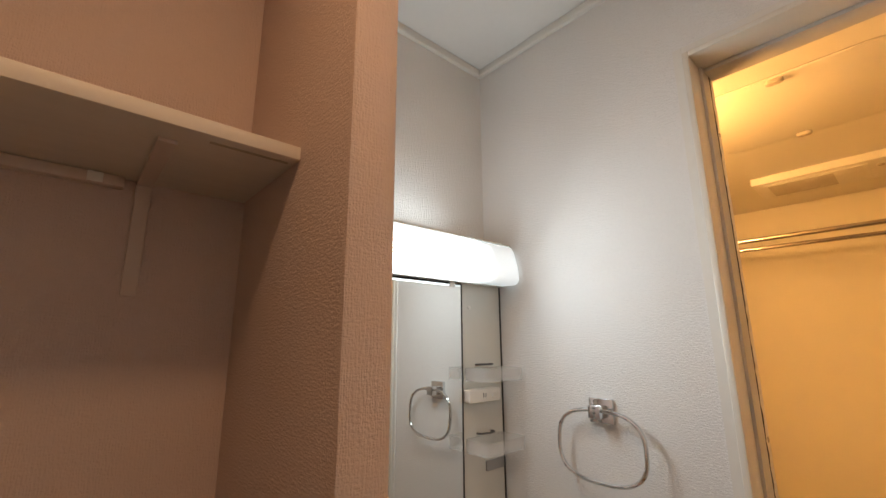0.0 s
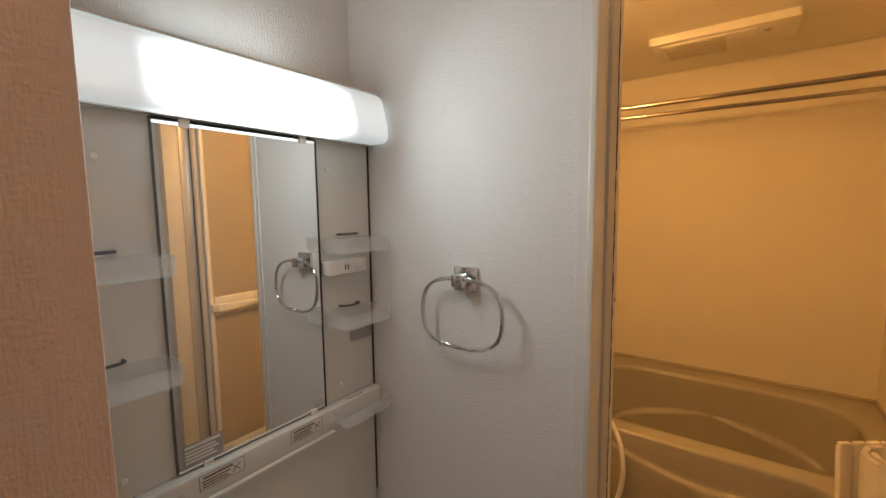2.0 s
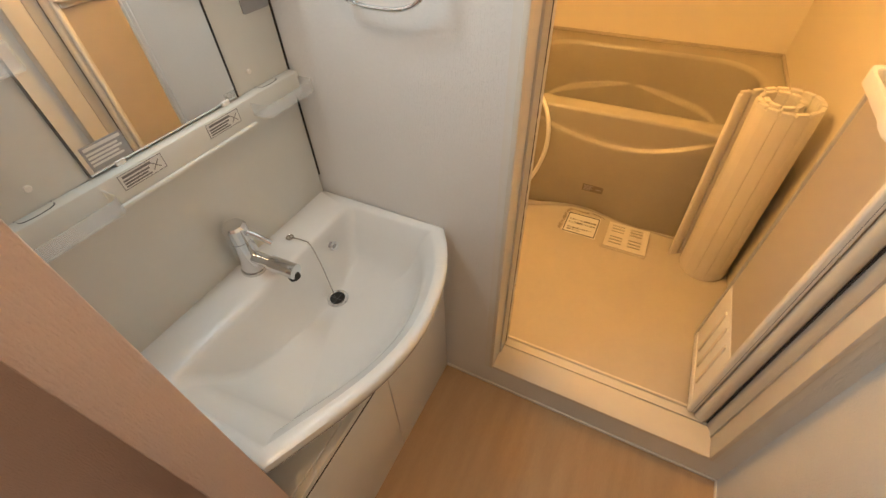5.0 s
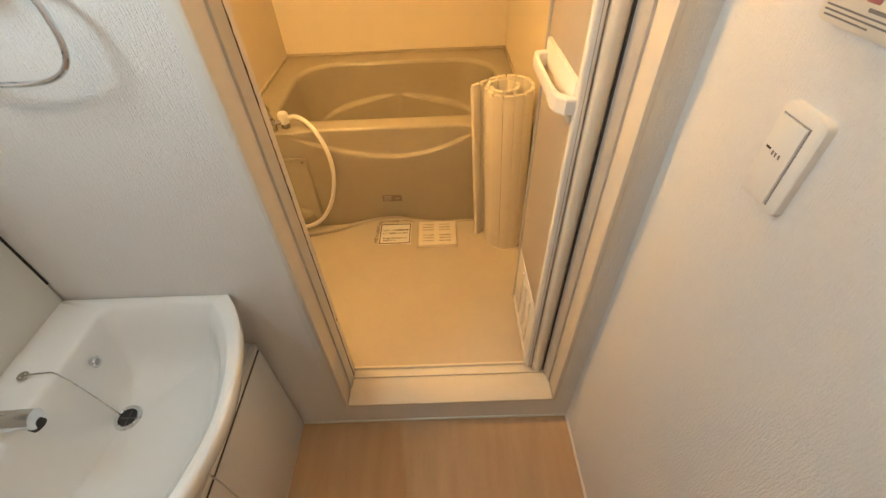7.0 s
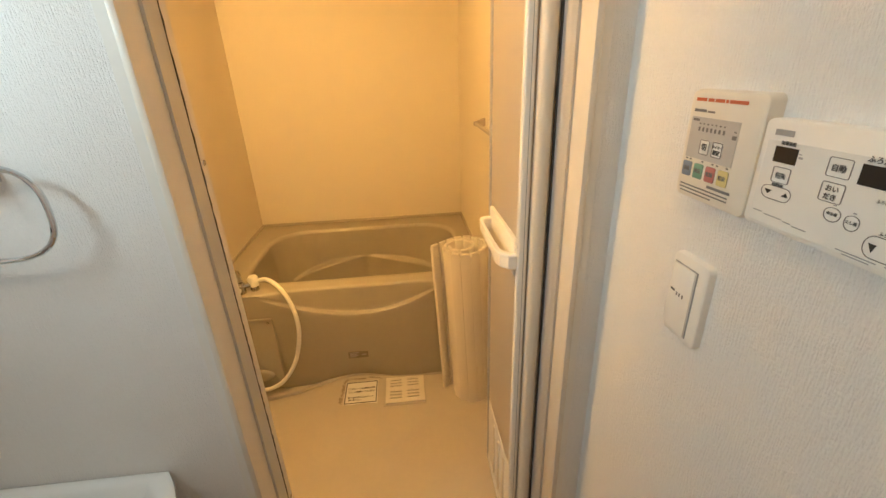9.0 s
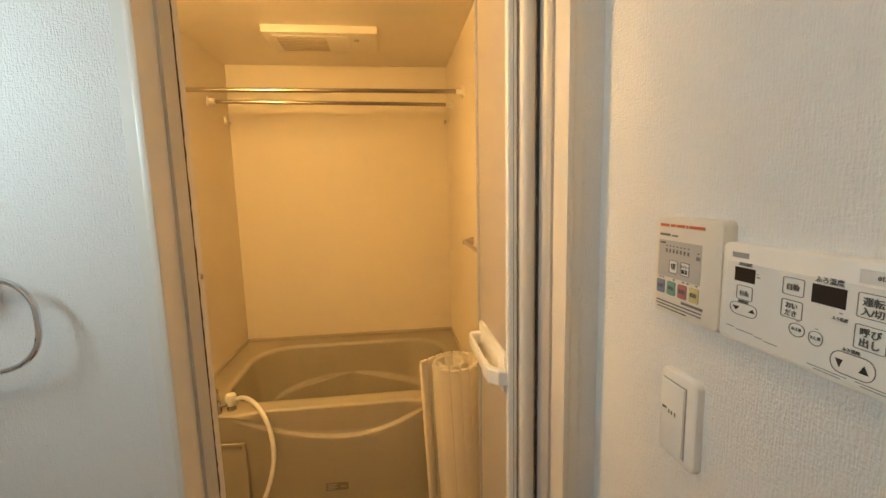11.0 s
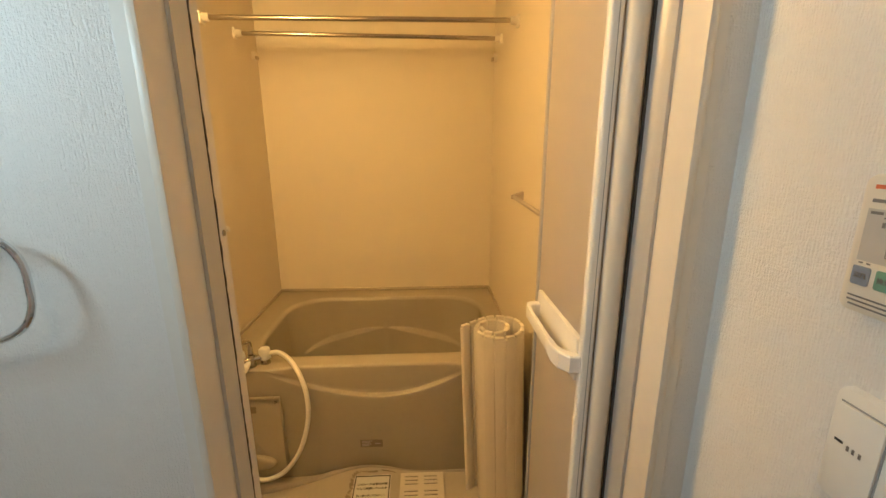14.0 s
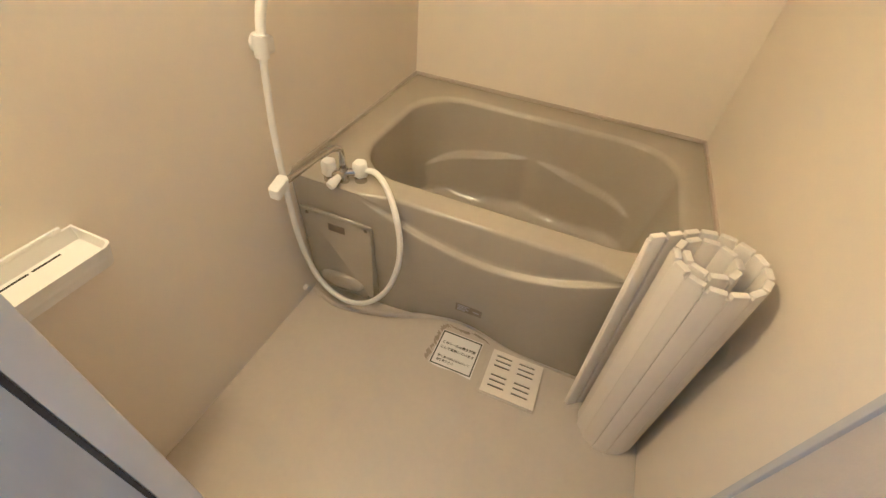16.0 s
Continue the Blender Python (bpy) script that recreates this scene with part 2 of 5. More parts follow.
def loft(bm, rings, cap_first=False, cap_last=False):
    """Skins rings of equally many points."""
    rows = [[bm.verts.new(p) for p in ring] for ring in rings]
    for a, b in zip(rows, rows[1:]):
        n = len(a)
        for k in range(n):
            bm.faces.new((a[k], a[(k + 1) % n], b[(k + 1) % n], b[k]))
    if cap_first:
        bm.faces.new(rows[0][::-1])
    if cap_last:
        bm.faces.new(rows[-1])
    return bm


def round_rect(x0, x1, y0, y1, r, n=6):
    """Corner-rounded outline, anticlockwise, as (x, y)."""
    out = []
    for cx, cy, a in ((x1 - r, y1 - r, 0), (x0 + r, y1 - r, 90), (x0 + r, y0 + r, 180), (x1 - r, y0 + r, 270)):
        for k in range(n + 1):
            t = radians(a + 90 * k / n)
            out.append((cx + r * math.cos(t), cy + r * math.sin(t)))
    return out


def slab(bm, outline, to3d, depth, bevel=0.0):
    """A plate: the outline (u, v), set in space by to3d(u, v, w), from w = 0 to w = depth, its front edge rounded by bevel."""
    cu = sum(p[0] for p in outline) / len(outline)
    cv = sum(p[1] for p in outline) / len(outline)
    span = max(max(abs(p[0] - cu), abs(p[1] - cv)) for p in outline)

    def ring(w, inset):
        k = 1 - inset / span
        return [Vector(to3d(cu + (u - cu) * k, cv + (v - cv) * k, w)) for u, v in outline]
    rings = [ring(0, 0)]
    if bevel:
        rings += [ring(depth - bevel, 0), ring(depth - bevel * 0.35, bevel * 0.25), ring(depth, bevel)]
    else:
        rings.append(ring(depth, 0))
    loft(bm, rings, True, True)
    return bm


def link_mesh(name, bm, mat, smooth=35):
    bmesh.ops.recalc_face_normals(bm, faces=bm.faces)
    me = bpy.data.meshes.new(name)
    bm.to_mesh(me)
    bm.free()
    me.materials.append(mat)
    me.shade_smooth()
    me.set_sharp_from_angle(angle=radians(smooth))
    return new(name, me)


def part(name, bm, mat, parent, label="", smooth=35):
    ob = link_mesh(name, bm, mat, smooth)
    ob.parent = parent
    if parent.type == "EMPTY":
        ob.matrix_parent_inverse = Matrix.Translation(-parent.location)
    if label:
        tagged(ob, label)
    return ob


def thing(name, at, label, category, group=""):
    ob = new(name)
    ob.location = at
    ob.empty_display_size = 0.05
    return tagged(ob, label, category, group)


def structure(name, bm, mat, label, category):
    return tagged(link_mesh(name, bm, mat), label, category, kind="structure")


def B():
    return bmesh.new()


def lettering(text, size, m, mat, parent, name="lettering"):
    """Writing, centred on the pose m."""
    c = bpy.data.curves.new(name, "FONT")
    c.body, c.size, c.align_x, c.align_y = text, size, "CENTER", "CENTER"
    c.extrude, c.offset = 0.0002, size * 0.014
    c.resolution_u = 3
    c.materials.append(mat)
    ob = new(name, c)
    ob.parent = parent
    ob.matrix_basis = m
    if parent.type == "EMPTY":
        ob.matrix_parent_inverse = Matrix.Translation(-parent.location)
    return ob


def on_right(y, z, x=XR):
    return pose(x, y, z, 90, 0, -90)


def on_left(y, z, x):
    return pose(x, y, z, 90, 0, 90)


# ---------------------------------------------------------------- structure: washroom
structure("floor", box(B(), -0.75, XR + 0.1, YS - 0.1, Y0 + 0.02, -0.06, 0.0), VINYL, "tan wood-look vinyl floor of the washroom", "floor")
structure("ceiling", box(B(), -0.80, XR + 0.1, YS - 0.1, Y1 - 0.005, H, H + 0.08), CEILING, "white papered washroom ceiling", "ceiling")
structure("wall_east", box(B(), XR, XR + 0.09, YS - 0.1, Y0, 0.0, H), WALLPAPER, "white embossed wallpaper wall with switches", "wall")
structure("wall_west", box(B(), XL - 0.09, XL, PY1 - 0.02, Y0, 0.0, H), WALLPAPER, "white wallpaper wall behind the washstand", "wall")
wall = B()
for x0, x1, z0, z1 in ((XL - 0.09, DX0, 0, H), (DX1, XR + 0.09, 0, H), (DX0, DX1, DZ1, H), (DX0, DX1, 0, DZ0)):
    box(wall, x0, x1, Y0, Y1 - 0.006, z0, z1)
structure("wall_north", wall, WALLPAPER, "white wallpaper wall with the bathroom doorway", "wall")
structure("partition", box(B(), NX - 0.02, PX, PY0, PY1, 0.0, H, 0.003), PINK_PAPER, "narrow pinkish papered partition between washstand and shelf niche", "wall")
structure("wall_niche", box(B(), NX - 0.09, NX, -0.62, PY0, 0.0, H), PINK_PAPER, "pinkish papered back wall of the shelf niche", "wall")
structure("wall_southwest", box(B(), NX - 0.09, PX, YS, -0.60, 0.0, H), WALLPAPER, "plain papered wall beside the shelf niche", "wall")
structure("wall_south", box(B(), -0.75, XR + 0.1, YS - 0.09, YS, 0.0, H), WALLPAPER, "plain papered wall behind the washroom", "wall")
cornice = B()
box(cornice, XL, XR, Y0 - 0.016, Y0, H - 0.024, H, 0.004)
box(cornice, XL, XL + 0.016, PY1, Y0 - 0.016, H - 0.024, H, 0.004)
box(cornice, XR - 0.016, XR, YS, Y0 - 0.016, H - 0.024, H, 0.004)
structure("cornice", cornice, TRIM, "slim white cornice under the washroom ceiling", "trim")
base = B()
box(base, -0.187, XR - 0.007, Y0 - 0.006, Y0, 0.0, 0.010, 0.002)
box(base, XR - 0.006, XR, YS, Y0 - 0.001, 0.0, 0.010, 0.002)
structure("baseboard", base, TRIM, "thin white bead along the washroom floor", "trim")

# ---------------------------------------------------------------- structure: bathroom
def bath_panel(name, x0, x1, y0, y1, label):
    return structure(name, box(B(), x0, x1, y0, y1, BZ - 0.05, BH), BATH_WALL, label, "wall")


bath_panel("wall_bath_west", BX0 - 0.05, BX0, Y1, BY + 0.05, "cream moulded bathroom wall panel beside the taps")
bath_panel("wall_bath_east", BX1, BX1 + 0.05, Y1, BY + 0.05, "cream moulded bathroom wall panel with towel bar")
bath_panel("wall_bath_north", BX0, BX1, BY, BY + 0.05, "cream moulded bathroom wall panel behind the tub")
front = B()
box(front, BX0, DX0 - 0.001, Y1, Y1 + 0.012, BZ, BH)
box(front, DX1 + 0.001, BX1, Y1, Y1 + 0.012, BZ, BH)
box(front, DX0 - 0.001, DX1 + 0.001, Y1, Y1 + 0.012, DZ1 + 0.001, BH)
structure("wall_bath_south", front, BATH_WALL, "cream bathroom wall panel around the doorway", "wall")
structure("floor_bath", box(B(), BX0 - 0.02, BX1 + 0.02, Y1 + 0.0125, BY, BZ - 0.05, BZ), BATH_FLOOR, "ivory textured bathroom floor pan", "floor")
structure("ceiling_bath", box(B(), BX0 - 0.05, BX1 + 0.05, Y1, BY + 0.05, BH, BH + 0.04), BATH_CEILING, "cream bathroom ceiling panel", "ceiling")
pan_lip = B()
pts = curve_points([(BX0 + 0.012, 1.886, BZ), (-0.40, 1.856, BZ), (-0.30, 1.868, BZ), (-0.17, 1.908, BZ), (-0.04, 1.962, BZ), (0.05, 1.979, BZ), (0.15, 1.966, BZ), (0.27, 1.945, BZ), (0.45, 1.935, BZ), (BX1 - 0.012, 1.935, BZ)], 8)
tube(pan_lip, pts, 0.012, 10)
structure("floor_pan_lip", pan_lip, BATH_FLOOR, "raised wavy lip where the floor pan meets the tub", "trim")

# ---------------------------------------------------------------- bathroom doorway: frame, sill and folding door
def doorway():
    door = tagged(link_mesh("door_1", frame_mesh(), FRAME), "ivory bathroom door frame with grey track", "door frame", kind="structure")
    sill = B()
    box(sill, DX0 + 0.012, DX1 - 0.012, Y0 - 0.006, 1.088, DZ0, 0.126, 0.004)
    part("sill", sill, FRAME, door, "ivory threshold")
    track = B()
    box(track, DX0 + 0.012, DX1 - 0.012, 1.0885, 1.128, DZ0 - 0.02, 0.122, 0.002)
    box(track, DX0 + 0.012, DX1 - 0.012, 1.0885, 1.094, 0.122, 0.130, 0.001)
    box(track, DX0 + 0.012, DX1 - 0.012, 1.120, 1.128, 0.122, 0.134, 0.002)
    part("door_track", track, IVORY, door, "pale sliding track")
    left = [(DX0 + 0.0125, 1.054), (DX0 + 0.018, 1.054), (DX0 + 0.019, 1.066), (DX0 + 0.019, 1.0948), (DX0 + 0.0125, 1.0948)]
    right = [(DX1 - 0.0125, 1.0948), (0.6215, 1.0948), (0.6215, 1.089), (0.6265, 1.078), (0.6300, 1.070), (0.6305, 1.054), (DX1 - 0.0125, 1.054)]
    rnd = random.Random(11)
    for outline, g0, g1, gy, way, lip_x in ((left, DX0 + 0.013, DX0 + 0.0200, 1.0950, 1, DX0 + 0.013), (right, 0.6225, 0.6172, 1.0905, -1, DX1 - 0.019)):
        strip = B()
        loft(strip, [[Vector((x, y, z)) for x, y in outline] for z in (0.127, DZ1 - 0.013)], True, True)
        part("jamb_profile", strip, ALU, door, "grey metal jamb profile")
        seal = B()
        rings = []
        for k in range(181):
            z = 0.1345 + (DZ1 - 0.150) * k / 180
            tip = g1 + way * rnd.choice((-0.0009, -0.0003, 0.0, 0.0002, 0.0005))
            rings.append([Vector((g0, gy, z)), Vector((tip, gy, z)), Vector((tip, gy + 0.0035, z)), Vector((g0, gy + 0.0035, z))])
        loft(seal, rings, True, True)
        part("gasket", seal, RUBBER, door, "mouldy black rubber gasket")
        lip = B()
        box(lip, lip_x, lip_x + 0.0065, 1.0988, 1.1225, 0.1345, DZ1 - 0.013, 0.002)
        part("bath_side_flange", lip, FRAME, door, "cream flange on the bathroom side")
    for z in (0.42, 1.28, 1.90):
        cap = B()
        cyl(cap, (DX0 + 0.0192, 1.111, z), (DX0 + 0.0206, 1.111, z), 0.0055, 0.0045, 14)
        part("screw", cap, DULL_CHROME, door)
    head = B()
    box(head, DX0 + 0.0195, DX1 - 0.0195, 1.066, 1.1195, DZ1 - 0.022, DZ1 - 0.0125, 0.002)
    part("head_profile", head, ALU, door)
    # Metal dots added for the glints on both jambs, at assumed heights.
    for x, side in ((DX0 + 0.012, 1), (DX1 - 0.012, -1)):
        for y, z in ((1.058, 0.55), (1.058, 1.15), (1.058, 1.75), (1.06, 1.58)):
            screw = B()
            cyl(screw, (x - side * 0.001, y, z), (x + side * 0.0012, y, z), 0.0035, 0.003, 10)
            part("screw", screw, DULL_CHROME, door)
    edge = B()
    box(edge, DX0 - 0.017, DX0 - 0.0005, Y0 - 0.003, Y0 + 0.0005, DZ0 - 0.004, DZ1 + 0.014)
    box(edge, DX1 + 0.0005, DX1 + 0.014, Y0 - 0.003, Y0 + 0.0005, DZ0 - 0.004, DZ1 + 0.014)
    box(edge, DX0, DX1, Y0 - 0.003, Y0 + 0.0005, DZ1 + 0.0005, DZ1 + 0.014)
    part("sealant_strip", edge, TRIM, door, "smooth white sealant strip")


def frame_mesh():
    bm = B()
    box(bm, DX0, DX0 + 0.012, Y0 - 0.006, 1.12, DZ0, DZ1, 0.002)
    box(bm, DX1 - 0.012, DX1, Y0 - 0.006, 1.12, DZ0, DZ1, 0.002)
    box(bm, DX0 + 0.012, DX1 - 0.012, Y0 - 0.006, 1.12, DZ1 - 0.012, DZ1, 0.002)
    return bm


def door_leaf(parent, x0, x1, y0, y1, z0, z1, name, stile, stile_label):
    """One leaf of the folding door, edge on to the doorway."""
    leaf = B()
    box(leaf, x0 + 0.007, x1 - 0.007, y0 + 0.018, y1 - 0.010, z0 + 0.27, z1 - 0.03)
    panel = part(name, leaf, LEAF, parent, "frosted beige plastic door panel")
    near = B()
    box(near, x0, x1, y0, y0 + 0.019, z0, z1, 0.0065, 4)
    part("stile", near, stile, panel, stile_label)
    groove = B()
    box(groove, x0 + 0.0125, x0 + 0.0137, y0 - 0.0004, y0 + 0.002, z0 + 0.004, z1 - 0.004)
    part("stile_groove", groove, GREY_LABEL, panel)
    far = B()
    box(far, x0 + 0.001, x1 - 0.001, y1 - 0.011, y1, z0, z1, 0.002)
    part("hinge_stile", far, ALU, panel, "grey metal hinge stile")
    rails = B()
    box(rails, x0 + 0.002, x1 - 0.002, y0 + 0.019, y1 - 0.011, z1 - 0.032, z1, 0.003)
    part("rail", rails, WHITE, panel)
    low = B()
    box(low, x0 + 0.002, x1 - 0.002, y0 + 0.019, y1 - 0.011, z0, z0 + 0.028, 0.003)
    part("rail", low, WHITE, panel)
    grille = B()
    box(grille, x0 + 0.005, x1 - 0.005, y0 + 0.0195, y1 - 0.0115, z0 + 0.028, z0 + 0.272, 0.002)
    vent = part("vent_panel", grille, WHITE, panel, "white louvred vent panel")
    for k in range(3):
        slat = B()
        yy = y0 + 0.07 + k * 0.06
        box(slat, x0 + 0.0, x0 + 0.006, yy, yy + 0.012, z0 + 0.05, z0 + 0.25, 0.002)
        ob = link_mesh("louvre", slat, IVORY)
        ob.parent = panel
    return panel


def folding_door():
    door = thing("folding_door", (0.60, 1.25, BZ), "white-framed frosted folding bathroom door, folded open against the wall", "door")
    z0, z1 = 0.135, 2.028
    panel = door_leaf(door, 0.562, 0.584, 1.103, 1.406, z0, z1, "outer_leaf", WHITE, "white stile")
    door_leaf(door, 0.606, 0.624, 1.126, 1.402, z0, z1, "inner_leaf", IVORY, "cream stile")
    # The post's cream colour stands in for bathroom light on grey metal.
    post = B()
    cyl(post, (0.6025, 1.104, z0), (0.6025, 1.104, z1), 0.0166, n=32)
    part("hinge_post", post, FRAME, door, "round grey hinge post, coloured cream for the light on it")
    knuckle = B()
    for z in (0.30, 1.05, 1.85):
        cyl(knuckle, (0.594, 1.404, z - 0.04), (0.594, 1.404, z + 0.04), 0.006, n=10)
    part("hinge", knuckle, ALU, door, "grey hinge barrels")
    plate = B()
    slab(plate, round_rect(1.123, 1.374, 1.000, 1.083, 0.004, 3), lambda u, v, w: (0.5688 - w, u, v), 0.0085, 0.002)
    handle = part("handle_plate", plate, WHITE, door, "white handle plate")
    bar = B()
    # a flat bar with square edges, thicker where it turns back to the door
    run = [((0.562, 1.372), (0.562, 1.352), 0.016), ((0.546, 1.373), (0.549, 1.353), 0.016), ((0.534, 1.367), (0.543, 1.350), 0.016), ((0.529, 1.352), (0.538, 1.343), 0.015),
           ((0.528, 1.330), (0.5365, 1.328), 0.0135), ((0.527, 1.190), (0.5365, 1.190), 0.0135), ((0.525, 1.178), (0.537, 1.180), 0.0155), ((0.525, 1.146), (0.537, 1.152), 0.0165),
           ((0.530, 1.126), (0.541, 1.139), 0.0165), ((0.545, 1.108), (0.553, 1.126), 0.0165), ((0.562, 1.106), (0.562, 1.122), 0.0165)]
    rings = []
    for (xa, ya), (xb, yb), h in run:
        ring = []
        for f, v in ((0.0, -0.80), (0.12, -1.0), (0.88, -1.0), (1.0, -0.80), (1.0, 0.80), (0.88, 1.0), (0.12, 1.0), (0.0, 0.80)):
            ring.append(Vector((xa + (xb - xa) * f, ya + (yb - ya) * f, 1.040 + h * v)))
        rings.append(ring)
    loft(bar, rings, True, True)
    grip = link_mesh("pull_bar", bar, WHITE, 24)
    grip.parent = handle
    inner = B()
    slab(inner, round_rect(1.150, 1.374, 1.000, 1.083, 0.004, 3), lambda u, v, w: (0.577 + w, u, v), 0.0085, 0.002)
    part("inside_plate", inner, WHITE, door, "white plate behind the door")


doorway()
folding_door()

# ---------------------------------------------------------------- washstand
BASIN_Z = 0.684
FRONT = [(-0.187, 0.3705), (-0.160, 0.432), (-0.128, 0.508), (-0.098, 0.60), (-0.083, 0.70), (-0.090, 0.79), (-0.112, 0.878), (-0.150, 0.955), (-0.182, 0.9985)]


def basin_outline(inset, z, back, n=24, steps=6, drop=0.0):
    """The bowed outline of the washbasin, inset from its rim."""
    run = curve_points([(x, y, 0) for x, y in FRONT], steps)
    cy = 0.685
    pts = []
    for p in run:
        k = (0.3135 - inset) / 0.3135
        pts.append(Vector((p.x - inset, cy + (p.y - cy) * k, z)))
    y0, y1 = pts[0].y, pts[-1].y
    r = min(0.045, 0.008 + inset * 0.6)
    back_run = []
    for k in range(7):
        a = radians(90 * k / 6)
        back_run.append(Vector((back + r - r * math.sin(a), y1 - r + r * math.cos(a), z)))
    for k in range(n):
        back_run.append(Vector((back, y1 - r + (y0 + r - y1 + r) * (k + 1) / (n + 1), z)))
    for k in range(7):
        a = radians(90 * k / 6)
        back_run.append(Vector((back + r - r * math.cos(a), y0 + r - r * math.sin(a), z)))
    return pts + back_run


def washbasin():
    basin = thing("washbasin", (-0.33, 0.685, 0.5), "white bow-fronted ceramic washbasin on its cabinet", "washbasin")
    bm = B()
    rings = []
    under = basin_outline(0.10, 0.485, -0.54)
    for p in under:
        p.x = min(p.x, -0.196)
    rings.append(under)
    mid = basin_outline(0.035, 0.60, -0.55)
    rings.append(mid)
    rings.append(basin_outline(0.006, 0.645, -0.5564))
    rings.append(basin_outline(0.0, 0.668, -0.5564))
    rings.append(basin_outline(0.001, 0.680, -0.5564))
    rings.append(basin_outline(0.006, BASIN_Z, -0.5563))
    rings.append(basin_outline(0.022, BASIN_Z - 0.001, -0.462))
    rings.append(basin_outline(0.027, BASIN_Z - 0.006, -0.455))
    drain = Vector((-0.415, 0.805))
    top = basin_outline(0.030, BASIN_Z - 0.012, -0.452)
    rings.append(top)
    for s, z in ((0.06, 0.655), (0.12, 0.62), (0.18, 0.585), (0.25, 0.556), (0.34, 0.534), (0.46, 0.518), (0.60, 0.507), (0.74, 0.4985), (0.88, 0.4925), (0.97, 0.4895), (1.0, 0.4875)):
        ring = []
        for p in top:
            flat_p = Vector((p.x, p.y))
            q = flat_p.lerp(drain + (flat_p - drain).normalized() * 0.023, s)
            ring.append(Vector((q.x, q.y, z)))
        rings.append(ring)
    loft(bm, rings)
    part("bowl", bm, CERAMIC, basin, smooth=50)
    ring = B()
    tube(ring, [Vector((-0.415 + 0.0245 * math.cos(t * math.pi / 16), 0.805 + 0.0245 * math.sin(t * math.pi / 16), 0.4905)) for t in range(32)], 0.0052, 8, True)
    drain_ring = part("drain_ring", ring, CHROME, basin, "chrome drain ring")
    hole = B()
    cyl(hole, (-0.415, 0.805, 0.460), (-0.415, 0.805, 0.4890), 0.0235, n=24)
    well = link_mesh("drain_hole", hole, DARK)
    well.parent = drain_ring
    cross = B()
    box(cross, -0.433, -0.397, 0.8042, 0.8058, 0.4891, 0.4899)
    box(cross, -0.4158, -0.4142, 0.787, 0.823, 0.4891, 0.4899)
    grid = link_mesh("drain_cross", cross, DARK_INK)
    grid.parent = drain_ring
    over = B()
    m = Vector((-0.4375, 0.866, 0.628))
    tube(over, [m + Vector((0, 0.0095 * math.cos(t * math.pi / 12), 0.0095 * math.sin(t * math.pi / 12))) for t in range(24)], 0.003, 8, True)
    ov = part("overflow_ring", over, CHROME, basin, "small overflow ring")
    dark = B()
    cyl(dark, (-0.450, 0.866, 0.628), (-0.4372, 0.866, 0.628), 0.008, n=16)
    oh = link_mesh("overflow_hole", dark, GREY_LABEL)
    oh.parent = ov
    eye = B()
    tube(eye, [Vector((-0.505 + 0.008 * math.cos(t * math.pi / 10), 0.80 + 0.008 * math.sin(t * math.pi / 10), 0.690)) for t in range(20)], 0.0022, 8, True)
    cyl(eye, (-0.505, 0.80, 0.682), (-0.505, 0.80, 0.690), 0.004, n=10)
    part("chain_ring", eye, DULL_CHROME, basin, "chrome chain ring")
    chain = B()
    run = curve_points([(-0.498, 0.802, 0.690), (-0.47, 0.806, 0.688), (-0.452, 0.808, 0.680), (-0.438, 0.808, 0.62), (-0.430, 0.807, 0.55), (-0.424, 0.806, 0.497)], 8)
    tube(chain, run, 0.0014, 6)
    for p in run[::2]:
        ball(chain, p, 0.0021, n=6)
    part("plug_chain", chain, DULL_CHROME, basin, "fine metal plug chain")


def basin_tap():
    tap = thing("basin_tap", (-0.51, 0.695, BASIN_Z), "chrome single-lever mixer tap on the washbasin", "tap")
    body = B()
    cyl(body, (-0.515, 0.69, 0.680), (-0.515, 0.69, 0.690), 0.030, 0.029, 28)
    cyl(body, (-0.515, 0.69, 0.690), (-0.516, 0.69, 0.776), 0.026, 0.0245, 28)
    part("body", body, CHROME, tap)
    cap = B()
    cyl(cap, (-0.516, 0.69, 0.778), (-0.516, 0.69, 0.812), 0.0255, 0.025, 28)
    cyl(cap, (-0.516, 0.69, 0.812), (-0.516, 0.69, 0.818), 0.025, 0.020, 28)
    head = part("cap", cap, CHROME, tap)
    lever = B()
    run = curve_points([(-0.500, 0.697, 0.798), (-0.484, 0.704, 0.790), (-0.462, 0.712, 0.774), (-0.452, 0.715, 0.767)], 5)
    tube(lever, run, 0.006, 10)
    lv = link_mesh("lever", lever, CHROME)
    lv.parent = head
    spout = B()
    cyl(spout, (-0.505, 0.69, 0.730), (-0.450, 0.694, 0.726), 0.0145, 0.0145, 20)
    cyl(spout, (-0.451, 0.694, 0.726), (-0.388, 0.699, 0.721), 0.0175, 0.0175, 20)
    pipe = part("spout", spout, CHROME, tap)
    tip = B()
    cyl(tip, (-0.400, 0.698, 0.712), (-0.396, 0.698, 0.698), 0.0135, 0.0125, 18)
    nozzle = link_mesh("aerator", tip, DARK)
    nozzle.parent = pipe


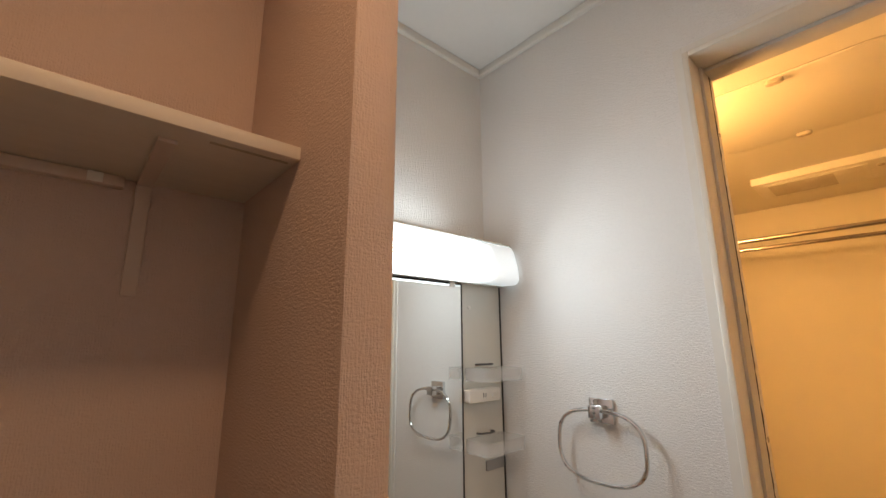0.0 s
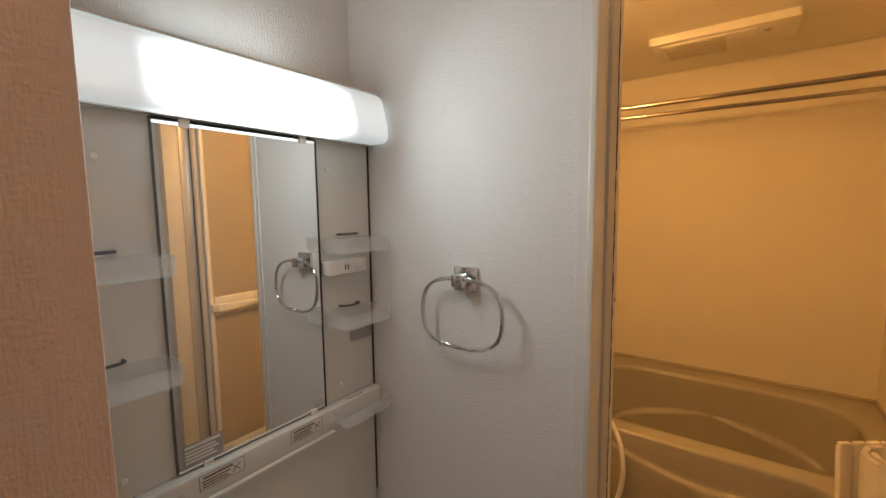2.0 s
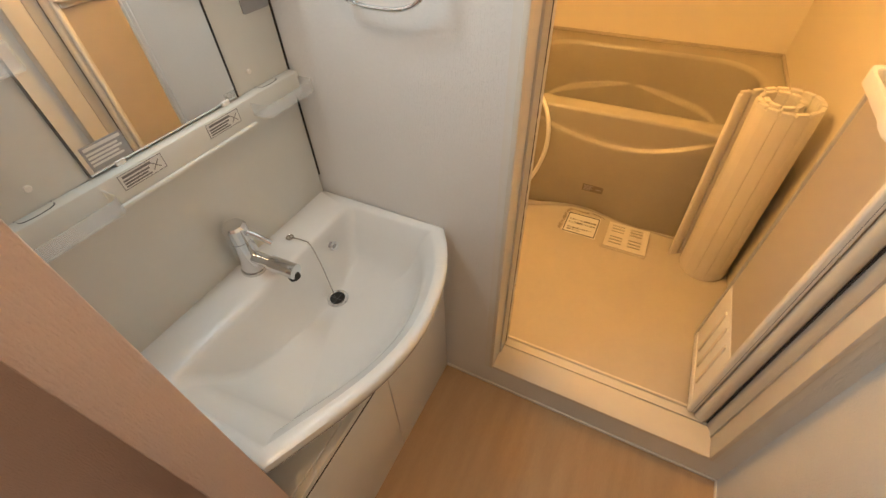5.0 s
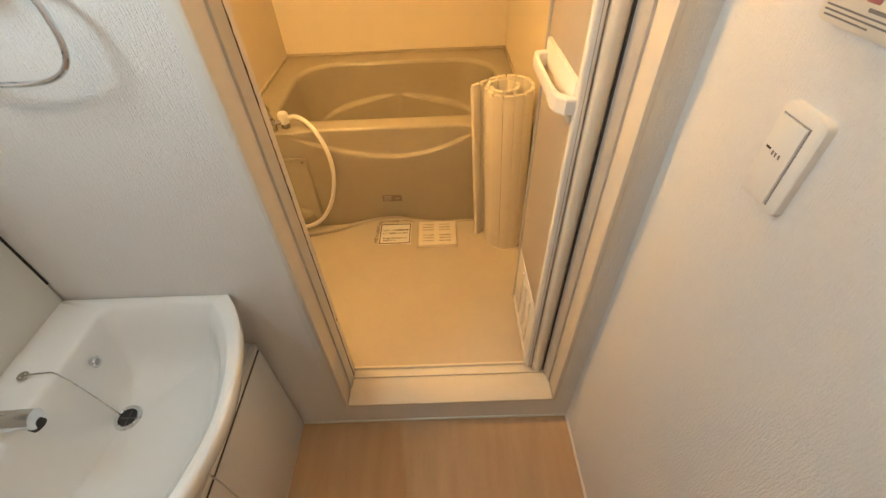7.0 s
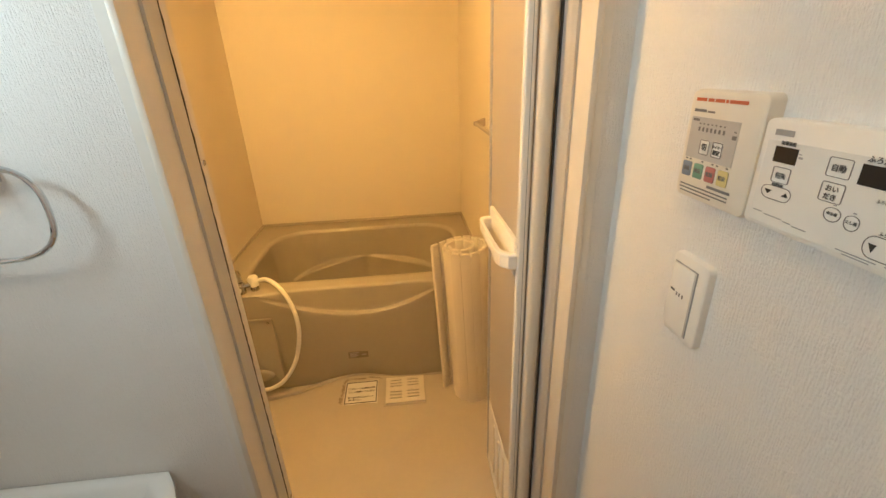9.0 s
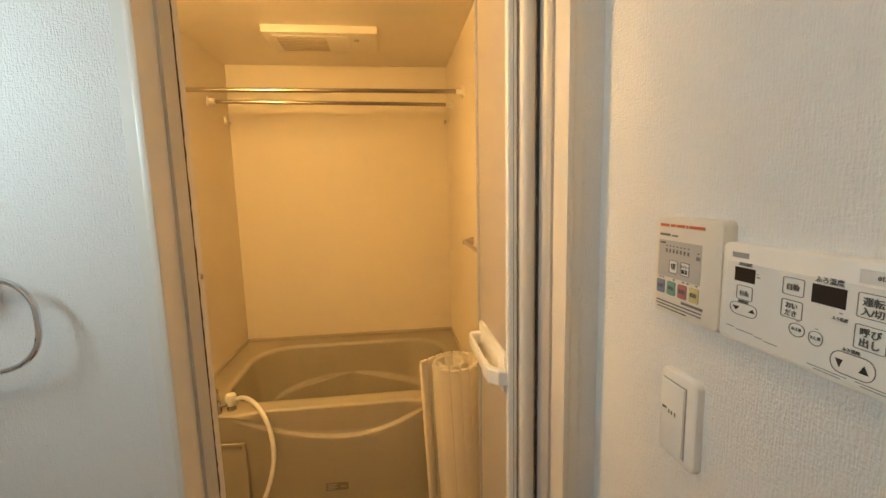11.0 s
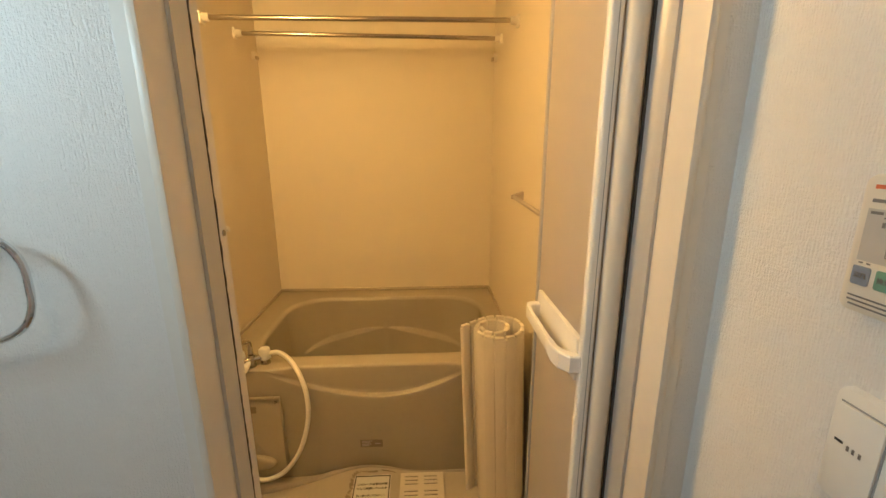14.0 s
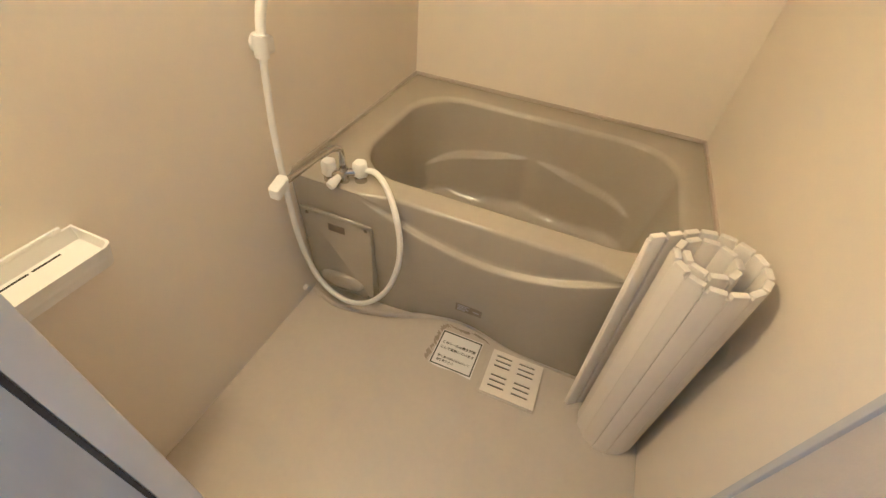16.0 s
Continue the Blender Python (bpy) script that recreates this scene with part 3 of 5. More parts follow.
def vanity_cabinet():
    cab = thing("vanity_cabinet", (-0.37, 0.685, 0), "white two-door cabinet under the washbasin", "cabinet")
    body = B()
    box(body, -0.545, -0.206, 0.372, 0.9975, 0.0, 0.484)
    part("body", body, CABINET, cab)
    kick = B()
    box(kick, -0.206, -0.1885, 0.372, 0.9975, 0.0, 0.012)
    part("plinth", kick, CABINET, cab)
    for y0, y1 in ((0.3725, 0.6835), (0.6865, 0.9970)):
        d = B()
        box(d, -0.2055, -0.1875, y0, y1, 0.014, 0.452, 0.002)
        leaf = part("door", d, CABINET, cab)
        grip = B()
        box(grip, -0.2055, -0.189, y0 + 0.002, y1 - 0.002, 0.4525, 0.460)
        g = link_mesh("finger_groove", grip, DARK)
        g.parent = leaf
        lip = B()
        box(lip, -0.2055, -0.1880, y0, y1, 0.4605, 0.480, 0.002)
        l = link_mesh("top_rail", lip, CABINET)
        l.parent = leaf


def tray(parent, y0, y1, z, deep=0.078, tall=0.030):
    """A frosted clear tray on the washstand's back panel, open at the top."""
    x0, x1, t = -0.5555, -0.5555 + deep, 0.0025
    bm = B()
    outer = round_rect(x0, x1, y0, y1, 0.012, 4)
    inner = round_rect(x0 + t, x1 - t, y0 + t, y1 - t, 0.010, 4)
    loft(bm, [[Vector((x, y, z)) for x, y in outer], [Vector((x, y, z + tall)) for x, y in outer],
              [Vector((x, y, z + tall)) for x, y in inner], [Vector((x, y, z + t)) for x, y in inner]], True, True)
    tr = part("tray", bm, TRAY, parent, "frosted clear plastic tray")
    # A dark bar stands in for the shadowed slit in the panel above the tray.
    rod = B()
    ym = (y0 + y1) / 2
    tube(rod, curve_points([(-0.555, ym - 0.025, z + tall + 0.007), (-0.54, ym - 0.022, z + tall + 0.008), (-0.536, ym, z + tall + 0.008), (-0.54, ym + 0.022, z + tall + 0.008), (-0.555, ym + 0.025, z + tall + 0.007)], 4), 0.0026, 8)
    r = link_mesh("slit_shade", rod, DARK_INK)
    r.parent = tr


def washstand_back():
    unit = thing("washstand_mirror_unit", (-0.58, 0.685, 0.684), "white washstand back panel with mirror, trays and lamp", "mirror cabinet")
    back = B()
    box(back, XL + 0.002, -0.556, PY1 + 0.004, 0.9945, 0.640, 1.612, 0.002)
    part("back_panel", back, VANITY, unit)
    gap = B()
    box(gap, XL + 0.01, -0.5555, 0.9946, 0.9992, 0.735, 1.608)
    part("side_gap", gap, DARK, unit, "dark joint beside the wall")
    ledge = B()
    box(ledge, -0.5558, -0.528, PY1 + 0.005, 0.994, 0.968, 1.021, 0.004)
    part("ledge", ledge, VANITY, unit, "white ledge under the mirror")
    lip = B()
    box(lip, -0.5275, -0.518, 0.54, 0.842, 0.968, 0.976, 0.003)
    part("ledge_lip", lip, VANITY, unit)
    edge = B()
    box(edge, -0.5558, -0.5495, 0.5402, 0.8376, 1.0235, 1.603)
    part("mirror_edge", edge, GREY_INK, unit, "dark mirror backing")
    shade = B()
    box(shade, -0.5558, -0.5452, 0.8378, 0.8408, 1.0235, 1.6030)
    box(shade, -0.5558, -0.5480, 0.5402, 0.8398, 1.6032, 1.6062)
    part("mirror_gap", shade, DARK, unit, "dark gap round the mirror")
    glass = B()
    box(glass, -0.5490, -0.5465, 0.5415, 0.8375, 1.0255, 1.601)
    part("mirror_glass", glass, MIRROR, unit, "clear mirror glass")
    for y in (0.58, 0.80):
        for z0, z1 in ((1.594, 1.608), (1.018, 1.030)):
            c = B()
            box(c, -0.550, -0.5435, y, y + 0.016, z0, z1, 0.001)
            part("mirror_clip", c, WHITE, unit)
    for z in (1.366, 1.202):
        tray(unit, 0.376, 0.538, z)
        tray(unit, 0.850, 0.990, z)
    tray(unit, 0.376, 0.536, 0.985, 0.072, 0.026)
    tray(unit, 0.846, 0.990, 0.985, 0.072, 0.026)
    sock = B()
    slab(sock, round_rect(0.846, 0.956, 1.316, 1.346, 0.003, 3), lambda u, v, w: (-0.5558 + w, u, v), 0.028, 0.003)
    so = part("socket_block", sock, WHITE, unit, "white socket and switch block")
    slots = B()
    for y in (0.892, 0.900):
        box(slots, -0.5283, -0.5274, y, y + 0.0022, 1.326, 1.337)
    s1 = link_mesh("socket_slots", slots, DARK)
    s1.parent = so
    rocker = B()
    box(rocker, -0.530, -0.5245, 0.922, 0.938, 1.324, 1.339, 0.002)
    s2 = link_mesh("rocker_switch", rocker, WHITE)
    s2.parent = so
    cup = B()
    slab(cup, round_rect(0.924, 0.990, 1.148, 1.172, 0.003, 3), lambda u, v, w: (-0.5558 + w, u, v), 0.004)
    part("rating_label", cup, GREY_LABEL, unit, "grey printed rating label")
    for y, z in ((0.47, 1.54), (0.875, 1.547), (0.47, 1.05), (0.892, 1.053)):
        s = B()
        cyl(s, (-0.5562, y, z), (-0.5535, y, z), 0.0055, 0.0045, 14)
        part("screw_cap", s, WHITE, unit)
    for y0, y1 in ((0.563, 0.641), (0.737, 0.813)):
        lab = B()
        box(lab, -0.5279, -0.5273, y0, y1, 0.990, 1.017)
        lb = part("notice_label", lab, PAPER, unit, "white notice label with dark print")
        ink = B()
        for z0, z1, a, b in ((1.0158, 1.0168, 0, 1), (0.9902, 0.9912, 0, 1), (1.009, 1.013, 0.08, 0.72), (1.003, 1.006, 0.06, 0.66), (0.998, 1.001, 0.06, 0.60), (0.9935, 0.9960, 0.06, 0.66)):
            box(ink, -0.5275, -0.5270, y0 + (y1 - y0) * a, y0 + (y1 - y0) * b, z0, z1)
        box(ink, -0.5275, -0.5270, y0, y0 + 0.001, 0.990, 1.017)
        box(ink, -0.5275, -0.5270, y1 - 0.001, y1, 0.990, 1.017)
        tube(ink, [Vector((-0.5270, y0 + 0.056, 0.996)), Vector((-0.5270, y0 + 0.070, 1.010))], 0.0008, 5)
        tube(ink, [Vector((-0.5270, y0 + 0.070, 0.996)), Vector((-0.5270, y0 + 0.056, 1.010))], 0.0008, 5)
        k = link_mesh("print", ink, GREY_INK)
        k.parent = lb
    tag = B()
    box(tag, -0.5464, -0.5460, 0.548, 0.614, 1.030, 1.070)
    tg = part("mirror_sticker", tag, GREY_LABEL, unit, "grey sticker on the mirror")
    ink = B()
    for i, z in enumerate((1.062, 1.055, 1.049, 1.043, 1.037)):
        box(ink, -0.5461, -0.5457, 0.552, 0.552 + (0.058, 0.050, 0.054, 0.046, 0.051)[i], z, z + (0.0035 if i else 0.005))
    k = link_mesh("print", ink, PAPER)
    k.parent = tg
    seam = B()
    box(seam, -0.5562, -0.5555, 0.372, 0.993, 0.960, 0.9625)
    part("panel_seam", seam, GREY_LABEL, unit)


def vanity_lamp():
    lamp = thing("vanity_lamp", (-0.55, 0.685, 1.61), "long white lit lamp cover above the washstand mirror", "lamp")
    ends = [(PY1 + 0.006, 0.86), (PY1 + 0.012, 0.96), (PY1 + 0.024, 1.0)] + [(0.42 + 0.54 * k / 12, 1.0) for k in range(13)] + [(0.974, 1.0), (0.986, 0.96), (0.994, 0.88)]

    def shell(prof):
        bm = B()
        rings = []
        for y, k in ends:
            rings.append([Vector((-0.604 + (x + 0.604) * k, y, 1.663 + (z - 1.663) * (0.5 + 0.5 * k))) for x, z in prof])
        return loft(bm, rings, True, True)
    part("diffuser", shell([(-0.528, 1.618), (-0.522, 1.608), (-0.486, 1.607), (-0.476, 1.612), (-0.471, 1.622), (-0.474, 1.650), (-0.487, 1.700), (-0.493, 1.709), (-0.503, 1.713), (-0.528, 1.713)]),
         VANITY_GLOW, lamp, "lit white diffuser", smooth=60)
    part("housing", shell([(-0.608, 1.612), (-0.524, 1.606), (-0.529, 1.617), (-0.529, 1.714), (-0.497, 1.7135), (-0.499, 1.7185), (-0.560, 1.7215), (-0.608, 1.722)]),
         VANITY, lamp, "white lamp housing", smooth=40)
    # Area lights added to the lamp: one before its cover, a fill above it.
    for name, watts, deep, at, aim in (("tube", VANITY_TUBE, 0.035, (-0.452, 0.640, 1.648), (0.90, 0.0, -0.43)), ("top_fill", VANITY_TOP, 0.030, (-0.550, 0.690, 1.726), (0.40, 0.0, 0.92))):
        light = bpy.data.lights.new(name, "AREA")
        light.shape, light.size, light.size_y = "RECTANGLE", deep, 0.26
        light.energy, light.color = watts, COOL
        lit = new(name, light)
        lit.parent = lamp
        lit.matrix_parent_inverse = Matrix.Translation(-lamp.location)
        lit.matrix_basis = Matrix.Translation(at) @ Vector(aim).to_track_quat("-Z", "X").to_matrix().to_4x4()
    switch = B()
    tube(switch, [Vector((-0.478, 0.955, 1.642)), Vector((-0.474, 0.955, 1.642))], 0.004, 10)
    part("pull_eyelet", switch, GREY_LABEL, lamp)


washbasin()
basin_tap()
vanity_cabinet()
washstand_back()
vanity_lamp()


def towel_ring():
    ring = thing("towel_ring", (-0.275, Y0, 1.313), "chrome towel ring on a square wall plate", "towel ring")
    plate = B()
    slab(plate, round_rect(-0.302, -0.247, 1.287, 1.339, 0.002, 2), lambda u, v, w: (u, Y0 - w, v), 0.009, 0.002)
    part("wall_plate", plate, CHROME, ring)
    arm = B()
    box(arm, -0.288, -0.261, 0.960, 0.991, 1.300, 1.326, 0.002)
    part("arm", arm, CHROME, ring)
    loop = B()
    pts = []
    for k in range(64):
        a = 2 * math.pi * k / 64
        c, s = math.cos(a), math.sin(a)
        u = 0.096 * math.copysign(abs(c) ** 0.72, c)
        v = 0.070 * math.copysign(abs(s) ** 0.72, s)
        pts.append(Vector((-0.269 + u, 0.968 - (v - 0.070) * -0.05, 1.247 + v)))
    tube(loop, pts, 0.0043, 10, True)
    part("ring", loop, CHROME, ring)


towel_ring()


# ---------------------------------------------------------------- shelf niche
def niche_shelf():
    shelf = thing("niche_shelf", (-0.42, -0.1, 1.69), "pale painted shelf board across the niche", "shelf")
    bm = B()
    box(bm, NX + 0.0005, -0.304, -0.599, PY0 - 0.0005, 1.703, 1.722, 0.0015)
    part("board", bm, SHELF, shelf)
    batten = B()
    box(batten, NX + 0.0005, NX + 0.018, -0.599, 0.135, 1.686, 1.7025, 0.002)
    part("batten", batten, BRACKET, shelf, "thin batten along the wall")
    cap = B()
    box(cap, NX + 0.018, NX + 0.021, 0.092, 0.110, 1.687, 1.7015, 0.001)
    part("batten_clip", cap, WHITE, shelf)
    for y in (0.160, -0.42):
        arm = B()
        box(arm, NX + 0.0005, NX + 0.006, y - 0.010, y + 0.010, 1.530, 1.7025, 0.002)
        box(arm, NX + 0.0065, -0.345, y - 0.010, y + 0.010, 1.697, 1.7025, 0.001)
        part("bracket", arm, BRACKET, shelf, "pale angle bracket")
    slot = B()
    box(slot, -0.326, -0.321, 0.20, 0.296, 1.7018, 1.7027)
    part("groove", slot, CAULK, shelf)


def washer_tap():
    tap = thing("washer_tap", (NX, 0.2, 1.09), "chrome washing machine tap on the niche wall", "tap")
    bm = B()
    cyl(bm, (NX, 0.235, 1.10), (NX + 0.008, 0.235, 1.10), 0.024, 0.020, 20)
    cyl(bm, (NX + 0.006, 0.235, 1.10), (NX + 0.075, 0.235, 1.10), 0.010, 0.010, 14)
    part("body", bm, CHROME, tap)
    sp = B()
    tube(sp, curve_points([(NX + 0.07, 0.235, 1.10), (NX + 0.085, 0.26, 1.105), (NX + 0.088, 0.285, 1.10), (NX + 0.088, 0.292, 1.085)], 5), 0.007, 10)
    part("spout", sp, CHROME, tap)


niche_shelf()
washer_tap()


def ceiling_lamp():
    lamp = thing("ceiling_lamp", (0.18, 0.10, H), "round warm ceiling lamp of the washroom", "lamp")
    rim = B()
    cyl(rim, (0.18, 0.10, H - 0.018), (0.18, 0.10, H), 0.085, 0.088, 32)
    part("rim", rim, WHITE, lamp)
    cover = B()
    cyl(cover, (0.18, 0.10, H - 0.024), (0.18, 0.10, H - 0.0185), 0.060, 0.066, 32)
    part("cover", cover, CEILING_GLOW, lamp, "lit warm cover")


ceiling_lamp()


# ---------------------------------------------------------------- switches on the washroom wall
def wall_plate(y, z, x=XR):
    return lambda u, v, w: (x - w, y - u, z + v)


def light_switch():
    sw = thing("light_switch", (XR, 0.7725, 1.1310), "white wide-rocker light switch on the wall", "switch")
    bm = B()
    slab(bm, round_rect(-0.0335, 0.0335, -0.058, 0.058, 0.009, 5), wall_plate(0.7725, 1.1310), 0.0105, 0.005)
    part("cover_plate", bm, WHITE, sw)
    key = B()
    box(key, XR - 0.0139, XR - 0.0102, 0.7565, 0.7975, 1.0830, 1.1750, 0.0015)
    k = part("rocker", key, WHITE, sw)
    gap = B()
    box(gap, XR - 0.0116, XR - 0.0102, 0.7550, 0.7563, 1.0820, 1.1760)
    box(gap, XR - 0.0116, XR - 0.0102, 0.7550, 0.7985, 1.1752, 1.1765)
    g = link_mesh("rocker_gap", gap, GREY_LABEL)
    g.parent = k
    dots = B()
    box(dots, XR - 0.0142, XR - 0.0138, 0.7865, 0.7945, 1.1365, 1.1390)
    g = link_mesh("pilot_mark", dots, BLACK)
    g.parent = k
    dots = B()
    for y in (0.7815, 0.7765, 0.7705):
        box(dots, XR - 0.0142, XR - 0.0138, y - 0.0012, y + 0.0012, 1.1330, 1.1380)
    g = link_mesh("print", dots, GREY_INK)
    g.parent = k


def key_outline(bm, to3d, u0, u1, v0, v1, r, line=0.0007):
    """A drawn key border: a thin raised ring."""
    outer = round_rect(u0, u1, v0, v1, r, 4)
    inner = round_rect(u0 + line, u1 - line, v0 + line, v1 - line, max(r - line, 0.0003), 4)
    loft(bm, [[Vector(to3d(u, v, 0)) for u, v in outer], [Vector(to3d(u, v, 0.0004)) for u, v in outer],
              [Vector(to3d(u, v, 0.0004)) for u, v in inner], [Vector(to3d(u, v, 0)) for u, v in inner]])


def flat(bm, to3d, u0, u1, v0, v1, w=0.0004):
    slab(bm, [(u1, v1), (u0, v1), (u0, v0), (u1, v0)], to3d, w)


def bath_remote():
    """The boiler's wide control panel. u runs to the reader's right, v up, from the panel's lower left corner."""
    Y, Z = 0.708, 1.264
    wid, hei, dep = 0.183, 0.100, 0.016
    rem = thing("bath_heater_remote", (XR, Y - wid / 2, Z + hei / 2), "white bath heater control panel with two dark displays", "control panel")
    bm = B()
    slab(bm, round_rect(0, wid, 0, hei, 0.006, 5), wall_plate(Y, Z), dep, 0.003)
    part("casing", bm, WHITE, rem)

    def spread(x):
        """The printed face, laid out in the panel's own columns and rows."""
        put = wall_plate(Y, Z, x)
        return lambda u, v, w: put(float(np.interp(u, (0, 0.016, 0.032, 0.0605, 0.0775, 0.083, 0.110, 0.1235, 0.147, 0.183), (0, 0.0185, 0.0420, 0.0705, 0.0905, 0.097, 0.1235, 0.131, 0.1525, 0.183))),
                                   float(np.interp(v, (0, 0.032, 0.0555, 0.060, 0.0825, 0.100), (0, 0.034, 0.0530, 0.058, 0.0770, 0.100))), w)
    face = spread(XR - dep)
    fp = B()
    slab(fp, round_rect(0.007, wid - 0.017, 0.005, hei - 0.014, 0.002, 3), face, 0.0006)
    part("face_sheet", fp, PAPER, rem)
    top = spread(XR - dep - 0.0005)
    for u, v, w, h in ((0.016, 0.066, 0.016, 0.0165), (0.083, 0.063, 0.027, 0.0185)):
        d = B()
        flat(d, top, u, u + w, v, v + h, 0.0006)
        part("display", d, DISPLAY, rem, "dark display window")
    for u, v, w, h, r in ((0.018, 0.0455, 0.0130, 0.0160, 0.002), (0.0605, 0.0640, 0.0170, 0.0185, 0.002), (0.0605, 0.0410, 0.0170, 0.0185, 0.002),
                          (0.1235, 0.060, 0.0235, 0.0225, 0.002), (0.1235, 0.032, 0.0235, 0.0235, 0.002),
                          (0.0125, 0.027, 0.0245, 0.0145, 0.0068), (0.1020, 0.0095, 0.0400, 0.0170, 0.0080),
                          (0.0680, 0.0250, 0.0125, 0.0125, 0.0058), (0.0830, 0.0230, 0.0125, 0.0125, 0.0058)):
        k = B()
        key_outline(k, top, u, u + w, v, v + h, r)
        part("key", k, GREY_INK, rem)
    arrows = B()
    for u, v, up in ((0.0185, 0.034, -1), (0.0315, 0.034, 1), (0.1095, 0.0175, -1), (0.1335, 0.0175, 1)):
        s = 0.0028 if u < 0.05 else 0.0036
        slab(arrows, [(u - s, v - up * s * 0.7), (u + s, v - up * s * 0.7), (u, v + up * s)], top, 0.0005)
    tagged(part("arrows", arrows, BLACK, rem), kind="stuff")

    def word(text, u, v, size, ink=DARK_INK):
        p = face(u, v, 0.0013)
        lettering(text, size, on_right(p[1], p[2], p[0]), ink, rem)
    word("自動", 0.069, 0.0725, 0.0062)
    word("おい", 0.069, 0.0545, 0.0058)
    word("だき", 0.069, 0.0462, 0.0058)
    word("ふろ温度", 0.0965, 0.0848, 0.0056)
    word("運転", 0.1355, 0.0745, 0.0072)
    word("入/切", 0.1355, 0.0655, 0.0068)
    word("呼び", 0.1355, 0.0482, 0.0073)
    word("出し", 0.1355, 0.0385, 0.0073)
    word("給湯温度", 0.0245, 0.0850, 0.0038)
    word("優先", 0.0247, 0.0535, 0.0054)
    word("給湯温度", 0.0245, 0.0432, 0.0030)
    word("ふろ温度", 0.1225, 0.0285, 0.0032)
    word("ふろ温度", 0.107, 0.0545, 0.0030)
    word("ぬる湯", 0.0743, 0.0312, 0.0030)
    word("たし湯", 0.0893, 0.0292, 0.0030)
    word("0120-054321", 0.150, hei - 0.0085, 0.0046, GREY_INK)
    bars = B()
    flat(bars, top, 0.012, 0.026, hei - 0.0105, hei - 0.0065)
    for u0, u1, v in ((0.010, 0.018, 0.0135), (0.020, 0.034, 0.0125), (0.036, 0.044, 0.0115), (0.046, 0.060, 0.0105)):
        flat(bars, top, u0, u1, v, v + 0.0009)
    for u0, u1, v in ((0.084, 0.120, 0.0070), (0.090, 0.112, 0.0050), (0.128, 0.156, 0.0075), (0.132, 0.158, 0.0055)):
        flat(bars, top, u0, u1, v, v + 0.0008)
    for u, v in ((0.0345, 0.0775), (0.0745, 0.0395), (0.0895, 0.0375), (0.107, 0.0585)):
        flat(bars, top, u - 0.0012, u + 0.0012, v, v + 0.0010)
    flat(bars, top, 0.0335, 0.0375, 0.0735, 0.0755)
    tagged(part("small_print", bars, GREY_LABEL, rem), kind="stuff")
    cover = B()
    flat(cover, spread(XR - dep + 0.0002), 0.122, 0.168, hei - 0.0125, hei - 0.0045, 0.0004)
    part("number_strip", cover, STRIP, rem)


